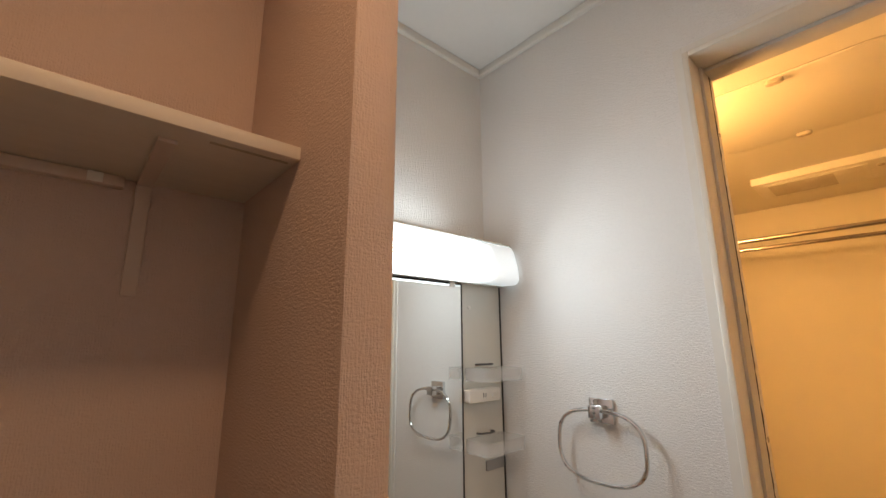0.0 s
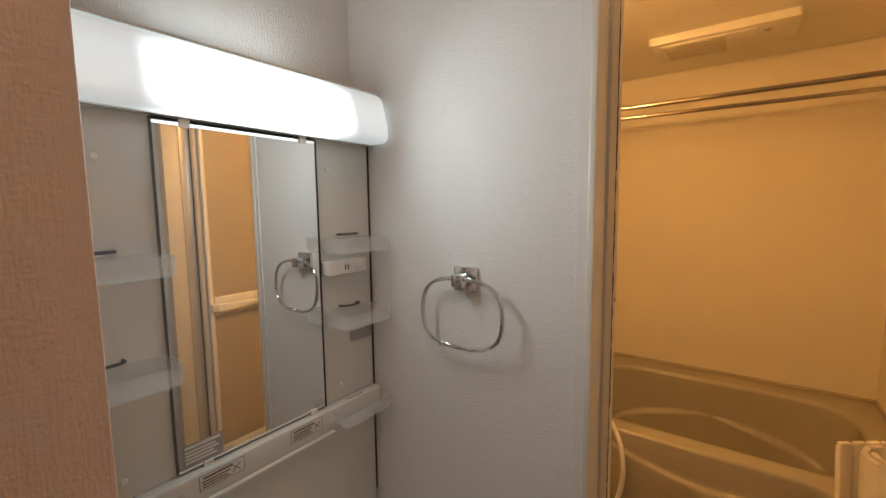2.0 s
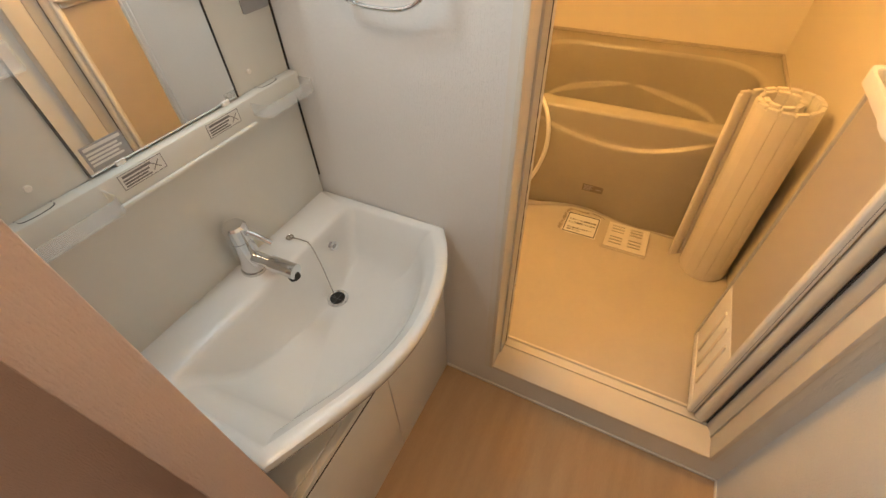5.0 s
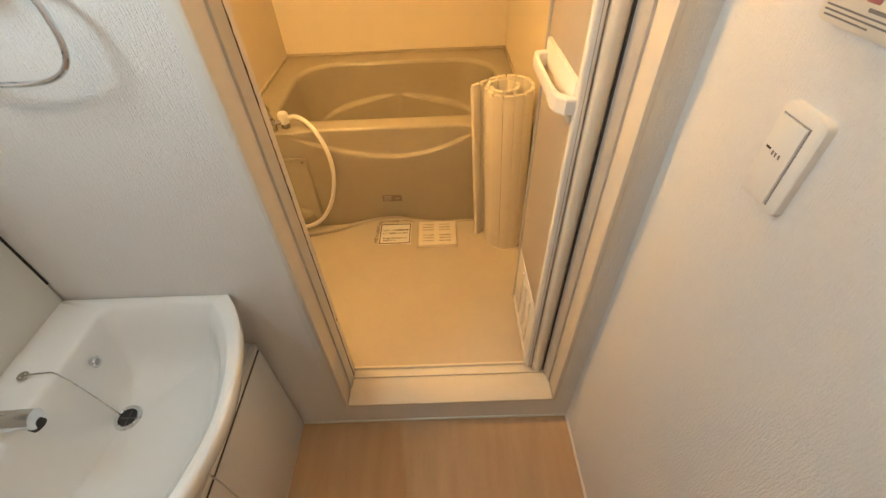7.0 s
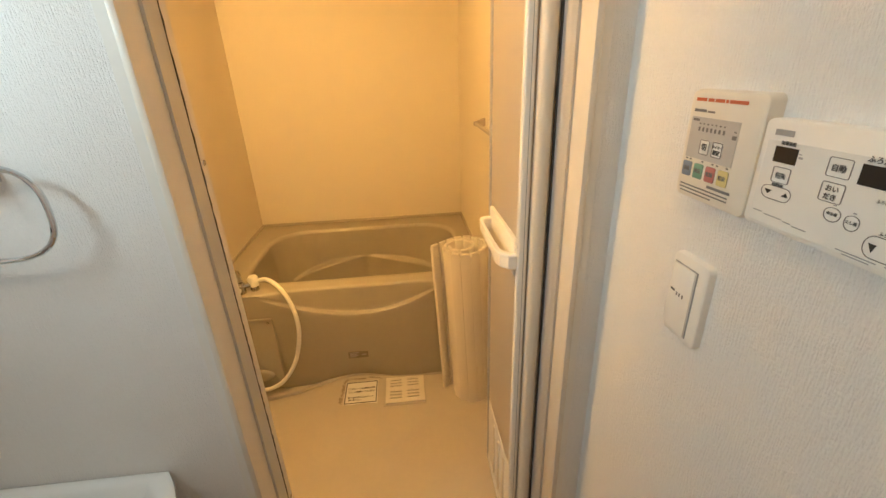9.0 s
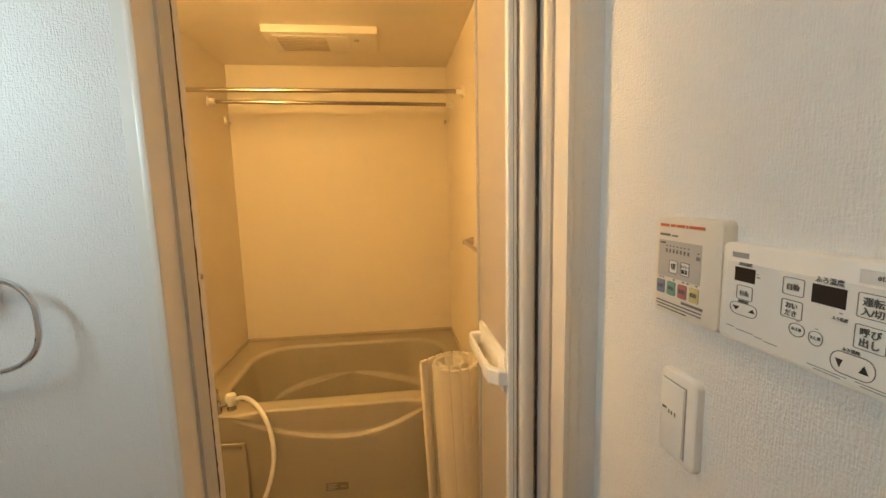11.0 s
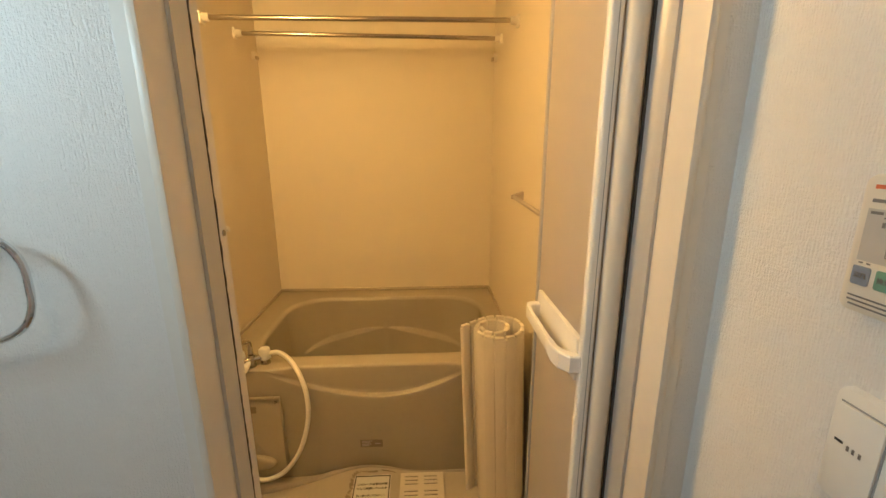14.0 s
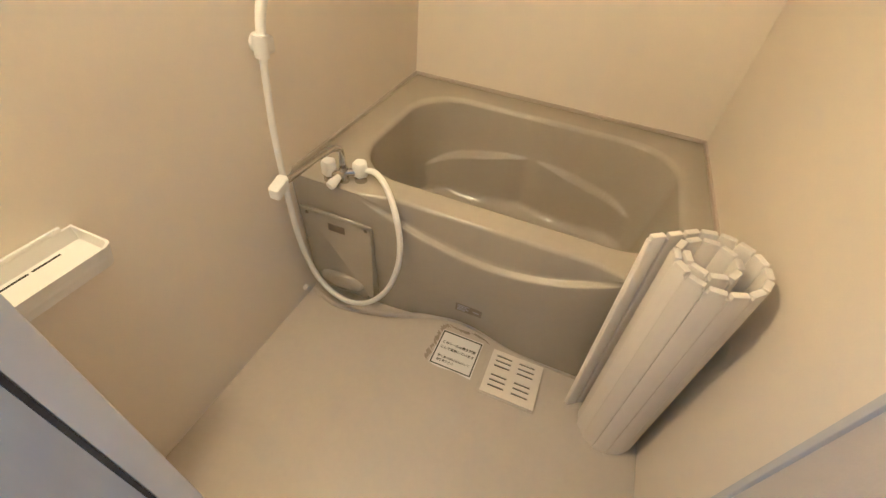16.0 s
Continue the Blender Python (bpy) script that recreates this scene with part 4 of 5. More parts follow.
def fan_remote():
    Y, Z = 0.8205, 1.262
    wid, hei, dep = 0.112, 0.123, 0.017
    rem = thing("fan_remote", (XR, Y - wid / 2, Z + hei / 2), "cream bathroom fan control panel with four coloured keys", "control panel")
    bm = B()
    slab(bm, round_rect(0, wid, 0, hei, 0.008, 5), wall_plate(Y, Z), dep, 0.005)
    part("casing", bm, IVORY, rem)

    def narrow(x):
        put = wall_plate(Y, Z, x)
        return lambda u, v, w: put(u * 0.925, v, w)
    top = narrow(XR - dep)
    silver = B()
    flat(silver, top, 0.010, 0.091, 0.048, 0.094)
    part("silver_face", silver, SILVER_FACE, rem, "silver printed face")
    over = narrow(XR - dep - 0.0004)
    for i, ink in enumerate((BLUE_KEY, GREEN_KEY, RED_KEY, YELLOW_KEY)):
        k = B()
        slab(k, round_rect(0.009 + i * 0.0215, 0.0255 + i * 0.0215, 0.026, 0.043, 0.002, 3), top, 0.0009, 0.0003)
        key = part("key", k, ink, rem, ("blue", "green", "red", "yellow")[i] + " key")
        o = B()
        key_outline(o, over, 0.009 + i * 0.0215, 0.0255 + i * 0.0215, 0.026, 0.043, 0.002, 0.0009)
        ob = link_mesh("key_border", o, GREY_INK)
        ob.parent = key
    for u in (0.034, 0.056):
        k = B()
        slab(k, round_rect(u, u + 0.0165, 0.054, 0.0705, 0.002, 3), over, 0.0006)
        key = part("key", k, PAPER, rem)
        o = B()
        key_outline(o, narrow(XR - dep - 0.0009), u, u + 0.0165, 0.054, 0.0705, 0.002, 0.0009)
        ob = link_mesh("key_border", o, GREY_INK)
        ob.parent = key
    p = top(0.0423, 0.0622, 0.0015)
    lettering("切", 0.0085, on_right(p[1], p[2], p[0]), BLACK, rem)
    p = top(0.0643, 0.0650, 0.0015)
    lettering("タイマー", 0.0038, on_right(p[1], p[2], p[0]), BLACK, rem)
    p = top(0.0643, 0.0590, 0.0015)
    lettering("設定", 0.0055, on_right(p[1], p[2], p[0]), BLACK, rem)
    for i, text in enumerate(("涼風", "換気", "乾燥", "暖房")):
        p = top(0.0173 + i * 0.0215, 0.0345, 0.0014)
        lettering(text, 0.0055, on_right(p[1], p[2], p[0]), GREY_INK, rem)
    red = B()
    for u0, u1 in ((0.012, 0.030), (0.033, 0.043), (0.045, 0.060), (0.062, 0.066), (0.068, 0.095)):
        flat(red, over, u0, u1, 0.111, 0.1145)
    tagged(part("warning_print", red, RED_INK, rem, "red warning line"), kind="stuff")
    bars = B()
    flat(bars, over, 0.012, 0.033, 0.0995, 0.1025)
    flat(bars, over, 0.036, 0.048, 0.0995, 0.1015)
    flat(bars, over, 0.013, 0.024, 0.0895, 0.0920)
    for i in range(7):
        flat(bars, over, 0.0255 + i * 0.0070, 0.0280 + i * 0.0070, 0.0865, 0.0880)
        flat(bars, over, 0.0253 + i * 0.0070, 0.0282 + i * 0.0070, 0.0790, 0.0835)
    flat(bars, over, 0.083, 0.089, 0.076, 0.080)
    flat(bars, over, 0.0845, 0.0875, 0.083, 0.0845)
    for u in (0.013, 0.020, 0.042, 0.060, 0.068, 0.084):
        flat(bars, over, u, u + 0.0035, 0.0455, 0.0470)
    flat(bars, over, 0.060, 0.098, 0.0195, 0.0225)
    for u0, u1, v in ((0.010, 0.096, 0.0150), (0.010, 0.096, 0.0110), (0.012, 0.070, 0.0070)):
        flat(bars, over, u0, u1, v, v + 0.0015)
    tagged(part("small_print", bars, GREY_INK, rem), kind="stuff")


light_switch()
bath_remote()
fan_remote()


# ---------------------------------------------------------------- bathroom: tub
RIM = 0.600


def ridge(x):
    """Height of the wavy ledge on the tub's apron."""
    d = x - 0.125
    return min(0.582, 0.478 + (0.097 * (-d / 0.40) ** 1.85 if d < 0 else 0.088 * (d / 0.305) ** 2))


def step(t):
    t = min(max(t, 0.0), 1.0)
    return t * t * (3 - 2 * t)


def bathtub():
    tub = thing("bathtub", (0.08, 2.33, BZ), "beige moulded bathtub with a wavy apron", "bathtub")
    shell = B()
    n = 16
    x0, x1, y0, y1 = -0.392, 0.580, 2.000, 2.625
    rings = [[Vector((x, y, RIM - 0.002)) for x, y in round_rect(BX0 + 0.0005, BX1 - 0.0005, 1.926, BY - 0.0005, 0.004, n)],
             [Vector((x, y, RIM)) for x, y in round_rect(BX0 + 0.010, BX1 - 0.010, 1.934, BY - 0.010, 0.006, n)],
             [Vector((x, y, RIM - 0.002)) for x, y in round_rect(x0 - 0.028, x1 + 0.028, y0 - 0.028, y1 + 0.028, 0.20, n)]]
    levels = [(0.0, RIM + 0.0005, -0.014), (0.0, RIM - 0.004, -0.004)]
    for k in range(90):
        t = k / 89
        z = RIM - 0.012 - 0.415 * t
        inset = 0.002 + 0.055 * t + 0.11 * max(0.0, (t - 0.82) / 0.18) ** 2.2
        levels.append((t, z, inset))
    for t, z, inset in levels:
        ring = []
        for x, y in round_rect(x0 + inset, x1 - inset, y0 + inset * 0.8, y1 - inset * 0.9, 0.185 - 0.25 * min(inset, 0.2), n):
            ring.append(Vector((x, y, z)))
        rings.append(ring)
    # the long sides of the outline are divided so that the ledge inside keeps its shape
    fine = []
    for ring in rings:
        dense = []
        for i, p in enumerate(ring):
            q = ring[(i + 1) % len(ring)]
            dense.append(p)
            if i % (n + 1) == n:
                for s in range(1, 40):
                    dense.append(p.lerp(q, s / 40))
        fine.append(dense)
    for ring in fine[3:]:
        for p in ring:
            if p.y > 2.50 and -0.36 < p.x < 0.50:
                u = (p.x + 0.375) / 0.445 if p.x < 0.07 else (p.x - 0.095) / 0.425
                if 0 < u < 1:
                    arc = 0.440 - 0.105 * (abs(p.x - 0.082) / 0.45) ** 1.8
                    p.y -= 0.042 * math.sin(math.pi * u) * step((p.y - 2.47) / 0.07) * step((arc - p.z) / 0.010)
    loft(shell, fine, False, True)
    part("basin_shell", shell, TUB, tub, smooth=60)
    apron = B()
    nx, low = 120, 34
    grid = []
    for i in range(nx + 1):
        x = BX0 + 0.001 + (BX1 - BX0 - 0.002) * i / nx
        zr = ridge(x)
        back = 0.021 * step((0.584 - zr) / 0.055)      # how far the lens above the ledge lies back
        soft = 0.004 + 0.010 * (1 - back / 0.021)      # the ledge runs out softly at both ends
        line = []
        for j in range(low + 1):
            s = j / low
            line.append((1.888 + 0.042 * (1 - s) ** 1.3 + 0.048 * math.exp(-((x - 0.05) / 0.15) ** 2) * (1 - s) ** 4, BZ + (zr - 0.007 - BZ) * s))
        for j in range(1, 6):
            a = radians(90 * j / 5)
            line.append((1.888 + 0.007 * (1 - math.cos(a)) * min(1, back / 0.012), zr - 0.007 + 0.007 * math.sin(a)))
        foot = 1.888 + back
        for j in range(1, 7):
            t = j / 6
            start = line[low + 5][0]
            line.append((start + (foot - start) * step(t), zr + soft * t * t))
        base = zr + soft
        for j in range(1, 7):
            t = j / 6
            line.append((foot - 0.0015 * math.sin(math.pi * t), base + (max(0.589, base + 0.002) - base) * t))
        for j in range(1, 7):
            a = radians(90 * j / 6)
            line.append((foot + 0.012 * (1 - math.cos(a)), max(0.589, base + 0.002) + (0.6012 - max(0.589, base + 0.002)) * math.sin(a)))
        line.append((1.945, 0.6014))
        grid.append([apron.verts.new((x, y, z)) for y, z in line])
    for a, b in zip(grid, grid[1:]):
        for j in range(len(a) - 1):
            apron.faces.new((a[j], b[j], b[j + 1], a[j + 1]))
    part("apron", apron, TUB, tub, smooth=75)
    seal = B()
    box(seal, BX0, BX0 + 0.009, 1.895, BY - 0.0095, RIM - 0.002, RIM + 0.013, 0.003)
    box(seal, BX1 - 0.009, BX1, 1.895, BY - 0.0095, RIM - 0.002, RIM + 0.013, 0.003)
    box(seal, BX0, BX1, BY - 0.009, BY, RIM - 0.002, RIM + 0.013, 0.003)
    part("wall_sealant", seal, CAULK, tub, "discoloured sealant along the walls")
    lab = B()
    box(lab, 0.034, 0.122, 1.9095, 1.9125, 0.236, 0.270)
    lb = part("maker_label", lab, KHAKI_LABEL, tub, "small grey printed label")
    ink = B()
    for u0, u1, z in ((0.040, 0.080, 0.262), (0.040, 0.072, 0.255), (0.040, 0.078, 0.248), (0.040, 0.068, 0.241), (0.092, 0.114, 0.250)):
        box(ink, u0, u1, 1.9090, 1.9096, z, z + 0.0035)
    k = link_mesh("print", ink, GREY_LABEL)
    k.parent = lb


def apron_hatch():
    hatch = thing("apron_hatch", (-0.37, 1.885, 0.32), "beige service panel screwed to the tub apron", "panel")
    bm = B()
    slab(bm, round_rect(-0.492, -0.252, 0.150, 0.486, 0.006, 4), lambda u, v, w: (u, 1.932 - w, v), 0.050, 0.004)
    part("panel", bm, TUB, hatch)
    top = B()
    box(top, -0.494, -0.250, 1.8745, 1.8815, 0.484, 0.497, 0.003)
    part("top_edge", top, TUB, hatch)
    for x, z in ((-0.474, 0.470), (-0.270, 0.470), (-0.474, 0.166), (-0.270, 0.166)):
        s = B()
        cyl(s, (x, 1.8825, z), (x, 1.8795, z), 0.006, 0.005, 12)
        part("screw", s, DULL_CHROME, hatch)
    tag = B()
    box(tag, -0.402, -0.343, 1.8812, 1.8819, 0.426, 0.454)
    part("embossed_label", tag, KHAKI_LABEL, hatch)
    dish = B()
    rows = []
    for s, w in ((1.0, 0.0), (0.97, 0.010), (0.86, 0.016), (0.5, 0.018)):
        ring = []
        for k in range(32):
            a = 2 * math.pi * k / 32
            ring.append(Vector((-0.372 + 0.085 * s * math.cos(a), 1.8825 - w, 0.206 + (0.036 if math.sin(a) > 0 else 0.034) * s * math.sin(a))))
        rows.append(ring)
    loft(dish, rows, False, True)
    part("moulded_boss", dish, TUB, hatch, "raised oval grip", smooth=60)
    knob = B()
    cyl(knob, (BX0 + 0.002, 1.845, 0.135), (BX0 + 0.016, 1.845, 0.135), 0.011, 0.009, 14)
    stud = thing("wall_stud", (BX0, 1.845, 0.135), "small beige screw cap low on the wall", "fitting")
    part("cap", knob, IVORY, stud)


def bath_tap():
    tap = thing("bath_tap", (-0.355, 1.925, RIM), "two-knob bath mixer tap with long swivel spout", "tap")
    body = B()
    tube(body, curve_points([(-0.388, 1.905, 0.628), (-0.352, 1.918, 0.632), (-0.314, 1.942, 0.630)], 6), 0.011, 14)
    cyl(body, (-0.352, 1.920, 0.600), (-0.352, 1.920, 0.650), 0.014, 0.012, 18)
    part("body", body, DULL_CHROME, tap)
    for x, y in ((-0.392, 1.910), (-0.312, 1.944)):
        foot = B()
        cyl(foot, (x, y, 0.600), (x, y, 0.620), 0.018, 0.016, 20)
        ft = part("knob_base", foot, DULL_CHROME, tap)
        knob = B()
        rows = []
        for z, k in ((0.621, 0.92), (0.624, 1.0), (0.652, 1.0), (0.660, 0.96), (0.664, 0.80)):
            ring = []
            for i in range(40):
                a = 2 * math.pi * i / 40
                r = 0.0205 * k * (1 + 0.055 * math.cos(5 * a))
                ring.append(Vector((x + r * math.cos(a), y + r * math.sin(a), z)))
            rows.append(ring)
        loft(knob, rows, True, True)
        kb = link_mesh("knob", knob, WHITE)
        kb.parent = ft
    lever = B()
    cyl(lever, (-0.358, 1.905, 0.624), (-0.364, 1.876, 0.614), 0.009, 0.0145, 18)
    cyl(lever, (-0.364, 1.876, 0.614), (-0.366, 1.866, 0.611), 0.0145, 0.012, 18)
    part("diverter", lever, WHITE, tap, "white diverter knob")
    pipe = B()
    tube(pipe, curve_points([(-0.356, 1.924, 0.645), (-0.358, 1.926, 0.680), (-0.362, 1.924, 0.698), (-0.368, 1.912, 0.706), (-0.376, 1.89, 0.706), (-0.392, 1.80, 0.697), (-0.404, 1.728, 0.689)], 8), 0.0088, 14)
    sp = part("spout", pipe, DULL_CHROME, tap)
    tip = B()
    slab(tip, round_rect(-0.016, 0.016, -0.030, 0.030, 0.009, 4), lambda u, v, w: (-0.405 + u - v * 0.17, 1.722 + v, 0.674 + w + v * 0.12), 0.026, 0.006)
    tp = link_mesh("spout_tip", tip, WHITE)
    tp.parent = sp


def shower():
    set_ = thing("hand_shower", (-0.49, 1.84, 0.96), "white hand shower with hose hung on a wall holder", "shower")
    hose = B()
    run = curve_points([(-0.296, 1.946, 0.640), (-0.255, 1.935, 0.648), (-0.205, 1.905, 0.628), (-0.160, 1.868, 0.575), (-0.140, 1.852, 0.490), (-0.148, 1.846, 0.390), (-0.188, 1.842, 0.275), (-0.258, 1.838, 0.190),
                        (-0.345, 1.832, 0.172), (-0.425, 1.826, 0.245), (-0.468, 1.822, 0.400), (-0.480, 1.822, 0.600), (-0.484, 1.826, 0.770), (-0.480, 1.836, 0.930)], 10)
    tube(hose, run, 0.0088, 12)
    part("hose", hose, WHITE, set_, "white plastic hose", smooth=60)
    bracket = B()
    cyl(bracket, (BX0, 1.862, 0.962), (BX0 + 0.012, 1.862, 0.962), 0.022, 0.020, 20)
    box(bracket, BX0 + 0.008, -0.470, 1.838, 1.876, 0.944, 0.982, 0.008, 3)
    cyl(bracket, (-0.480, 1.836, 0.942), (-0.478, 1.840, 0.990), 0.016, 0.018, 20)
    part("holder", bracket, WHITE, set_, "white wall holder")
    handle = B()
    run = curve_points([(-0.480, 1.836, 0.930), (-0.476, 1.842, 0.990), (-0.470, 1.850, 1.040), (-0.448, 1.856, 1.092), (-0.405, 1.858, 1.126), (-0.345, 1.858, 1.142)], 7)
    m = len(run)
    tube(handle, run, 0.011, 14, radii=[0.0088 + 0.0030 * math.sin(math.pi * i / (m - 1)) for i in range(m)])
    part("handset", handle, WHITE, set_, "curved white handset", smooth=60)


def tub_lid():
    """A slatted lid, rolled up and stood on end."""
    lid = new("rolled_tub_lid")
    lid.empty_display_size = 0.05
    lid.matrix_basis = pose(0.577, 1.810, BZ + 0.001, 0, -2.8, 33)
    tagged(lid, "ivory slatted bathtub lid rolled up and standing", "bathtub lid")
    height, wide, thick = 0.712, 0.0356, 0.0132
    bm = B()
    slab(bm, round_rect(-wide / 2, wide / 2, -thick / 2, thick / 2, 0.0030, 2), lambda u, v, w: (u * (1 + 14.5 * v), v, w), height - 0.010, 0.0008)
    slab(bm, round_rect(-wide / 2 + 0.0028, wide / 2 - 0.0028, -thick / 2, thick / 2, 0.0022, 2), lambda u, v, w: (u, v, height - 0.0098 + w), 0.0098, 0.0010)
    first = None
    spots = []
    r_out, pitch = 0.0833, 0.0150
    for k in range(2):
        spots.append((-0.0765 + k * 0.0383, r_out, 0.0))
    turn = 0.0
    while True:
        # one wide outer turn, then a tighter inner roll that leans against one side
        k = step((turn - 3.6) / 3.0)
        r = r_out + (0.0525 - r_out) * k - pitch * max(0.0, turn - 6.6) / (2 * math.pi)
        if turn > 11.6:
            break
        a = math.pi / 2 - turn
        spots.append((-0.012 * k + r * math.cos(a), 0.007 * k + r * math.sin(a), a - math.pi / 2))
        turn += 0.0352 / r
    for x, y, a in spots:
        if first is None:
            ob = link_mesh("slat", bm, SLAT)
            first = ob.data
        else:
            ob = new("slat", first)
        ob.parent = lid
        ob.matrix_basis = pose(x, y, random.uniform(0, 0.0015), 0, 0, math.degrees(a))


def drain_cover():
    cover = thing("drain_cover", (0.276, 1.834, BZ), "ivory slotted floor drain cover", "drain cover")
    bm = B()
    x0, x1, y0, y1, z0, z1 = 0.190, 0.362, 1.750, 1.912, BZ + 0.0115, BZ + 0.0150
    slots = [1.776, 1.796, 1.815, 1.851, 1.870, 1.889]
    edges = [y0]
    for y in slots:
        edges += [y, y + 0.0056]
    edges.append(y1)
    for a, b in zip(edges[0::2], edges[1::2]):
        box(bm, x0, x1, a, b, z0, z1)
    for y in slots:
        for a, b in ((x0, 0.208), (0.260, 0.285), (0.337, x1)):
            box(bm, a, b, y, y + 0.0056, z0, z1)
    for a, b, c, d in ((x0, x1, y0, y0 + 0.003), (x0, x1, y1 - 0.003, y1), (x0, x0 + 0.003, y0 + 0.003, y1 - 0.003), (x1 - 0.003, x1, y0 + 0.003, y1 - 0.003)):
        box(bm, a, b, c, d, BZ + 0.0028, z0)
    part("plate", bm, IVORY, cover)
    under = B()
    box(under, x0 + 0.004, x1 - 0.004, y0 + 0.004, y1 - 0.004, BZ + 0.0005, BZ + 0.0034)
    part("drain_well", under, DARK, cover)
    rim = B()
    slab(rim, round_rect(x0 - 0.012, x1 + 0.006, y0 - 0.004, y1 + 0.010, 0.01, 3), lambda u, v, w: (u, v, BZ + w), 0.0028, 0.001)
    part("recess_rim", rim, BATH_FLOOR, cover)


def floor_sticker():
    st = thing("floor_sticker", (0.075, 1.853, BZ), "white square notice sticker with black border on the floor", "sticker")
    z = BZ + 0.0008
    bm = B()
    slab(bm, [(0.150, 1.924), (0.003, 1.922), (0.003, 1.781), (0.040, 1.776), (0.095, 1.781), (0.152, 1.775)], lambda u, v, w: (u, v, z + w), 0.0006)
    part("sheet", bm, PAPER, st)
    border = B()
    for x0, x1, y0, y1 in ((0.006, 0.148, 1.9150, 1.9190), (0.006, 0.0100, 1.7830, 1.9148), (0.1440, 0.148, 1.7830, 1.9148), (0.0102, 0.1438, 1.7830, 1.7865)):
        box(border, x0, x1, y0, y1, z + 0.0004, z + 0.0016)
    part("border", border, BLACK, st)
    for text, y, size in (("このシールは衛生対策", 1.874, 0.0121), ("として実施しています", 1.853, 0.0121)):
        for dx in (0.0, 0.0005):
            lettering(text, size, pose(0.0775 + dx, y, z + 0.0014), BLACK, st)
    for text, x, y, size in (("御入居の際にははがして", 0.0775, 1.818, 0.0103), ("御使用下さい", 0.052, 1.803, 0.0100)):
        lettering(text, size, pose(x, y, z + 0.0014), BLACK, st)
    scum = B()
    rnd = random.Random(5)
    edge = curve_points([(-0.012, 1.785, 0), (-0.010, 1.83, 0), (-0.006, 1.88, 0), (-0.004, 1.93, 0), (0.02, 1.946, 0), (0.06, 1.941, 0), (0.10, 1.949, 0), (0.14, 1.943, 0), (0.163, 1.934, 0)], 12)
    rows = []
    for p in edge:
        w = 0.0035 + rnd.random() * 0.006
        off = Vector((rnd.uniform(-0.003, 0.003), rnd.uniform(-0.003, 0.003), 0))
        rows.append((p + off + Vector((-w, w * 0.7, BZ + 0.0006)), p + off + Vector((w, -w * 0.7, BZ + 0.0006))))
    vs = [(scum.verts.new(a), scum.verts.new(b)) for a, b in rows]
    for (a, b), (c, d) in zip(vs, vs[1:]):
        if rnd.random() > 0.12:
            scum.faces.new((a, b, d, c))
    bmesh.ops.delete(scum, geom=[v for v in scum.verts if not v.link_faces], context="VERTS")
    part("glue_residue", scum, SOAP_SCUM, st, "torn grey glue residue")


def soap_shelf():
    sh = thing("soap_shelf", (BX0, 1.20, 0.785), "white plastic soap shelf on the bathroom wall", "shelf")
    bm = B()
    x0, x1, y0, y1, t = BX0 + 0.001, BX0 + 0.098, 1.135, 1.352, 0.0035
    def shape(i, taper=0.0):
        return [(x0 + i, y0 + i), (x1 - 0.016 - taper, y0 + i)] + [(x1 - i - taper - 0.016 + 0.016 * math.sin(radians(a)), y0 + i + 0.016 - 0.016 * math.cos(radians(a))) for a in range(15, 91, 15)] + \
               [(x1 - i - taper - 0.016 + 0.016 * math.cos(radians(a)), y1 - i - 0.016 + 0.016 * math.sin(radians(a))) for a in range(0, 91, 15)] + [(x0 + i, y1 - i)]
    loft(bm, [[Vector((x, y, 0.752)) for x, y in shape(0.0, 0.02)], [Vector((x, y, 0.803)) for x, y in shape(0.0)],
              [Vector((x, y, 0.803)) for x, y in shape(t)], [Vector((x, y, 0.775)) for x, y in shape(t, 0.006)]], True, True)
    part("tray", bm, WHITE, sh)
    back = B()
    box(back, BX0, BX0 + 0.006, 1.135, 1.335, 0.8035, 0.812, 0.002)
    part("back_lip", back, WHITE, sh)
    slots = B()
    for y in (1.15, 1.215, 1.265):
        box(slots, x0 + 0.012, x0 + 0.016, y, y + 0.045, 0.7745, 0.7756)
    part("drain_slot", slots, DARK, sh)


def towel_bar():
    bar = thing("towel_bar", (BX1, 1.83, 1.21), "pale plastic towel bar on the bathroom wall", "towel bar")
    rod = B()
    tube(rod, [Vector((0.640, 1.628, 1.210)), Vector((0.640, 2.030, 1.216))], 0.0075, 14)
    part("rod", rod, AGED, bar)
    for y, z in ((1.618, 1.210), (2.032, 1.216)):
        arm = B()
        loft(arm, [[Vector((BX1, y + 0.011 * a, z + 0.020 * b)) for a, b in ((1, 1), (-1, 1), (-1, -0.5), (1, -0.5))],
                   [Vector((0.640, y + 0.009 * a, z + 0.009 * b)) for a, b in ((1, 1), (-1, 1), (-1, -1), (1, -1))],
                   [Vector((0.630, y + 0.007 * a, z + 0.007 * b)) for a, b in ((1, 1), (-1, 1), (-1, -1), (1, -1))]], True, True)
        part("end_bracket", arm, AGED, bar)


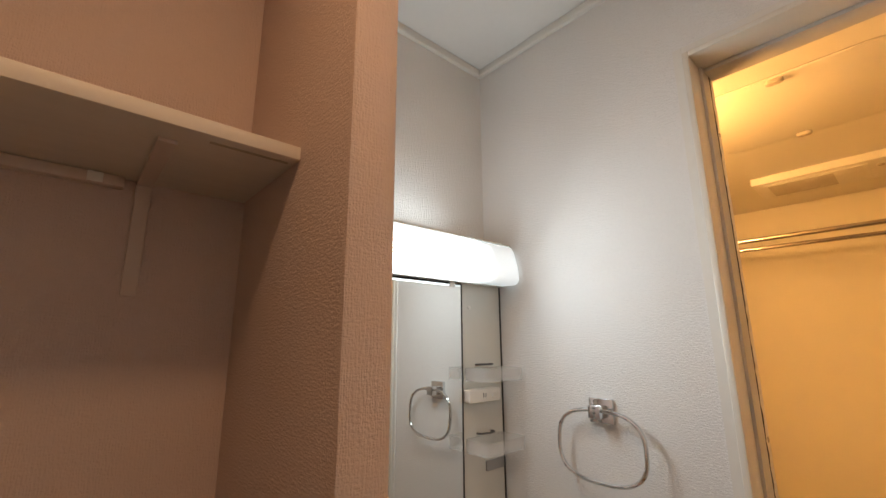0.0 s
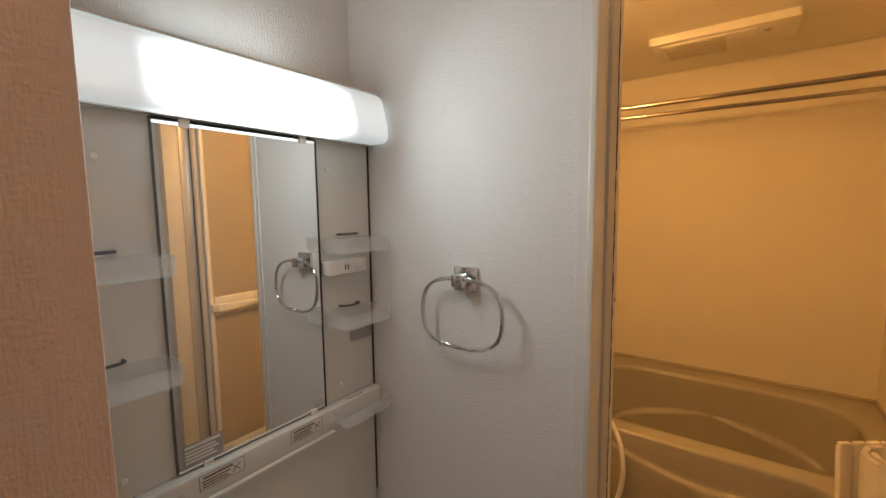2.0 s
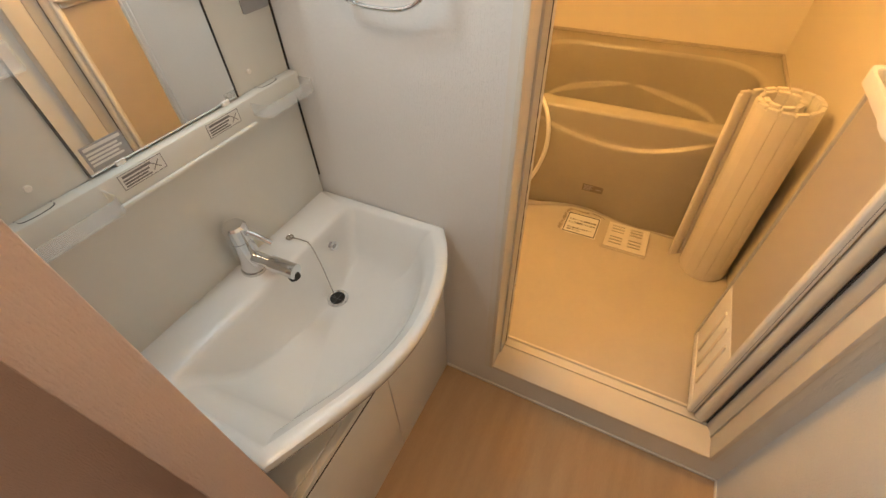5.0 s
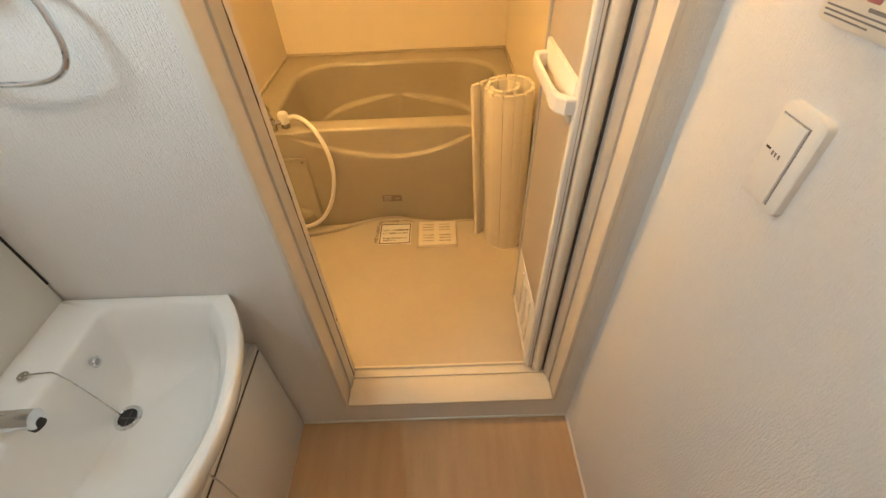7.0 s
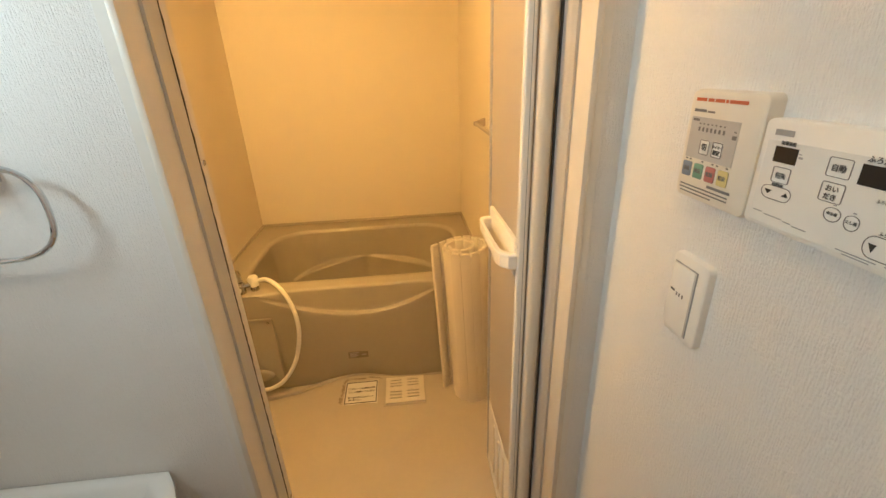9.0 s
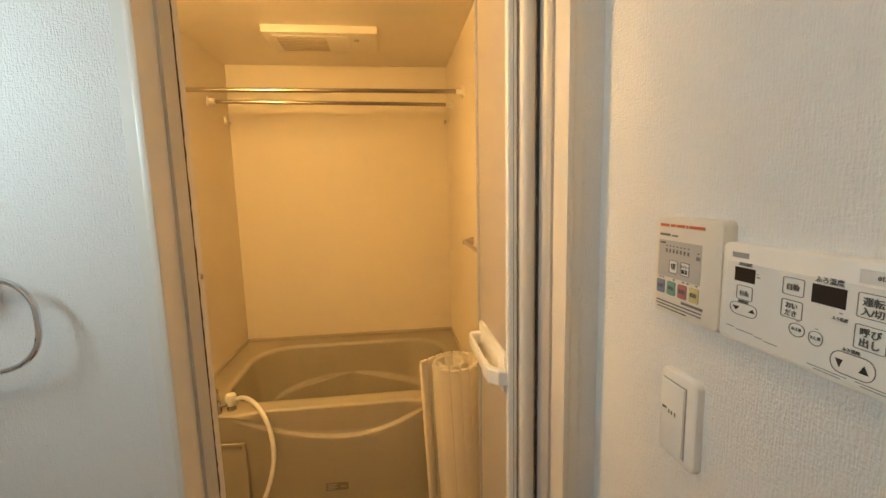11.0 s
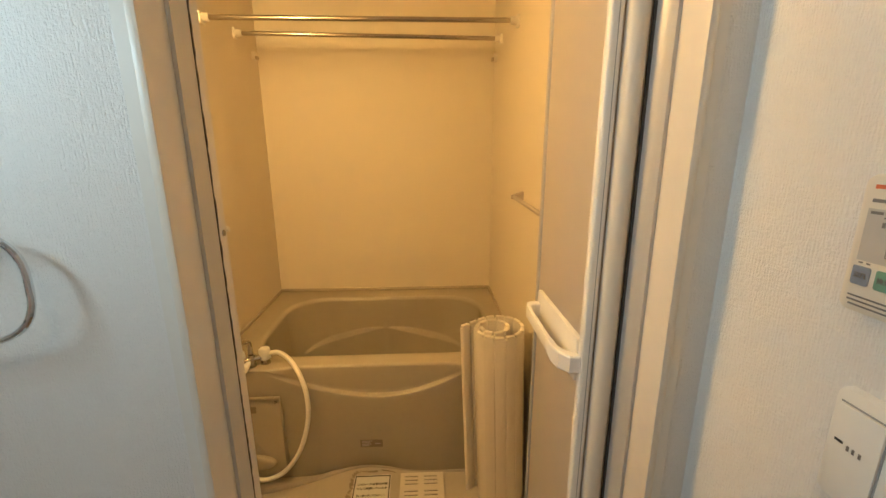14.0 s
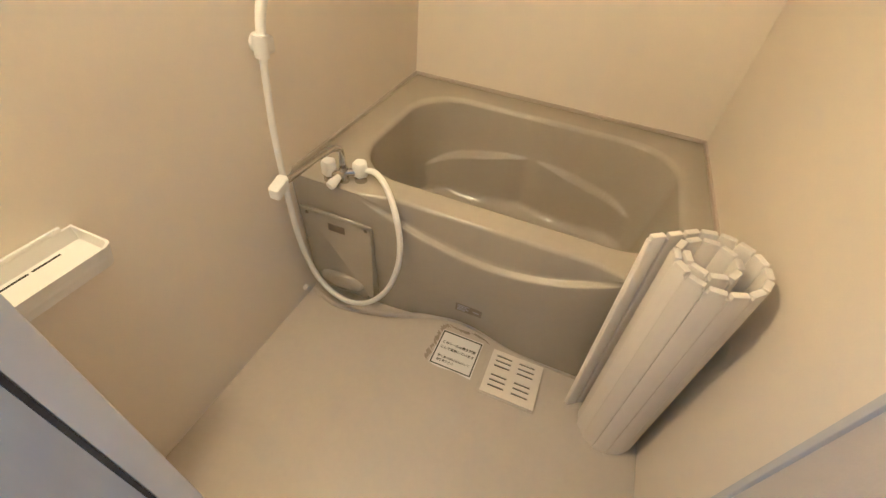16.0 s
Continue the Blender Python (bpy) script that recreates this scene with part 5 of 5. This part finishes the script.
def drying_rod(y, z, dy=0.0):
    rod = thing("drying_rod", (0.08, y, z), "steel drying rod across the bathroom under the ceiling", "drying rod", "drying rods")
    bm = B()
    cyl(bm, (BX0 + 0.012, y - dy, z), (BX1 - 0.012, y, z), 0.0095, n=18)
    part("rod", bm, ROD, rod)
    for x, s, yy in ((BX0, 1, y - dy), (BX1, -1, y)):
        c = B()
        slab(c, round_rect(yy - 0.020, yy + 0.020, z - 0.024, z + 0.020, 0.008, 4), lambda u, v, w: (x + s * w, u, v), 0.010, 0.003)
        cyl(c, (x + s * 0.008, yy, z), (x + s * 0.034, yy, z), 0.0155, 0.014, 18)
        part("wall_socket", c, IVORY, rod)


def rod_hook(x, z, side):
    h = thing("rod_rest", (x, 2.70, z), "small beige rod rest near the corner", "bracket", "rod rests")
    bm = B()
    slab(bm, round_rect(2.685, 2.715, z - 0.022, z + 0.016, 0.006, 3), lambda u, v, w: (x + side * w, u, v), 0.014, 0.003)
    part("rest", bm, IVORY, h)
    cup = B()
    box(cup, min(x + side * 0.0145, x + side * 0.026), max(x + side * 0.0145, x + side * 0.026), 2.688, 2.712, z - 0.020, z - 0.004, 0.002)
    part("cup", cup, CAULK, h)


def ceiling_fan_unit():
    fan = thing("bath_dryer_unit", (0.067, 2.33, BH), "cream ceiling dryer and fan unit with a grille", "ceiling fan")
    bm = B()
    slab(bm, round_rect(-0.172, 0.306, 2.205, 2.465, 0.010, 4), lambda u, v, w: (u, v, BH - w), 0.030, 0.006)
    part("cover", bm, IVORY, fan)
    inner = B()
    slab(inner, round_rect(-0.135, 0.185, 2.235, 2.435, 0.008, 3), lambda u, v, w: (u, v, BH - 0.030 - w), 0.004, 0.002)
    gr = part("grille_plate", inner, IVORY, fan)
    for k in range(9):
        s = B()
        y = 2.255 + k * 0.019
        box(s, -0.122, 0.085, y, y + 0.006, BH - 0.0366, BH - 0.0338)
        ob = link_mesh("grille_slot", s, CAULK)
        ob.parent = gr
    lens = B()
    cyl(lens, (0.215, 2.285, BH - 0.034), (0.215, 2.285, BH - 0.0295), 0.010, 0.012, 16)
    part("sensor", lens, CAULK, fan)


def ceiling_hatch():
    h = thing("ceiling_hatch", (0.065, 1.606, BH), "cream rounded inspection hatch in the bathroom ceiling", "hatch")
    bm = B()
    slab(bm, round_rect(-0.168, 0.298, 1.375, 1.838, 0.06, 8), lambda u, v, w: (u, v, BH - w), 0.0045, 0.002)
    part("lid", bm, BATH_CEILING, h)
    gap = B()
    key_outline(gap, lambda u, v, w: (u, v, BH - 0.0004 - w), -0.171, 0.301, 1.372, 1.841, 0.062, 0.003)
    part("joint", gap, CAULK, h)
    for y in (1.392, 1.818):
        k = B()
        slab(k, round_rect(0.045, 0.085, y - 0.011, y + 0.011, 0.010, 5), lambda u, v, w: (u, v, BH - 0.0045 - w), 0.010, 0.004)
        part("latch", k, CAULK, h, "beige turn latch")


def bath_lamp():
    lamp = thing("bath_lamp", (BX0, 1.27, 1.98), "round warm bracket lamp on the bathroom wall", "lamp")
    base = B()
    cyl(base, (BX0, 1.27, 1.98), (BX0 + 0.03, 1.27, 1.98), 0.055, 0.050, 28)
    part("base", base, IVORY, lamp)
    globe = B()
    ball(globe, (BX0 + 0.105, 1.27, 1.98), 0.085, n=32)
    part("globe", globe, BATH_GLOW, lamp, "lit frosted globe")


bathtub()
apron_hatch()
bath_tap()
shower()
tub_lid()
drain_cover()
floor_sticker()
soap_shelf()
towel_bar()
drying_rod(2.215, 1.868, 0.0)
drying_rod(2.570, 1.884, 0.06)
rod_hook(BX0, 1.83, 1)
rod_hook(BX1, 1.83, -1)
ceiling_fan_unit()
ceiling_hatch()
bath_lamp()
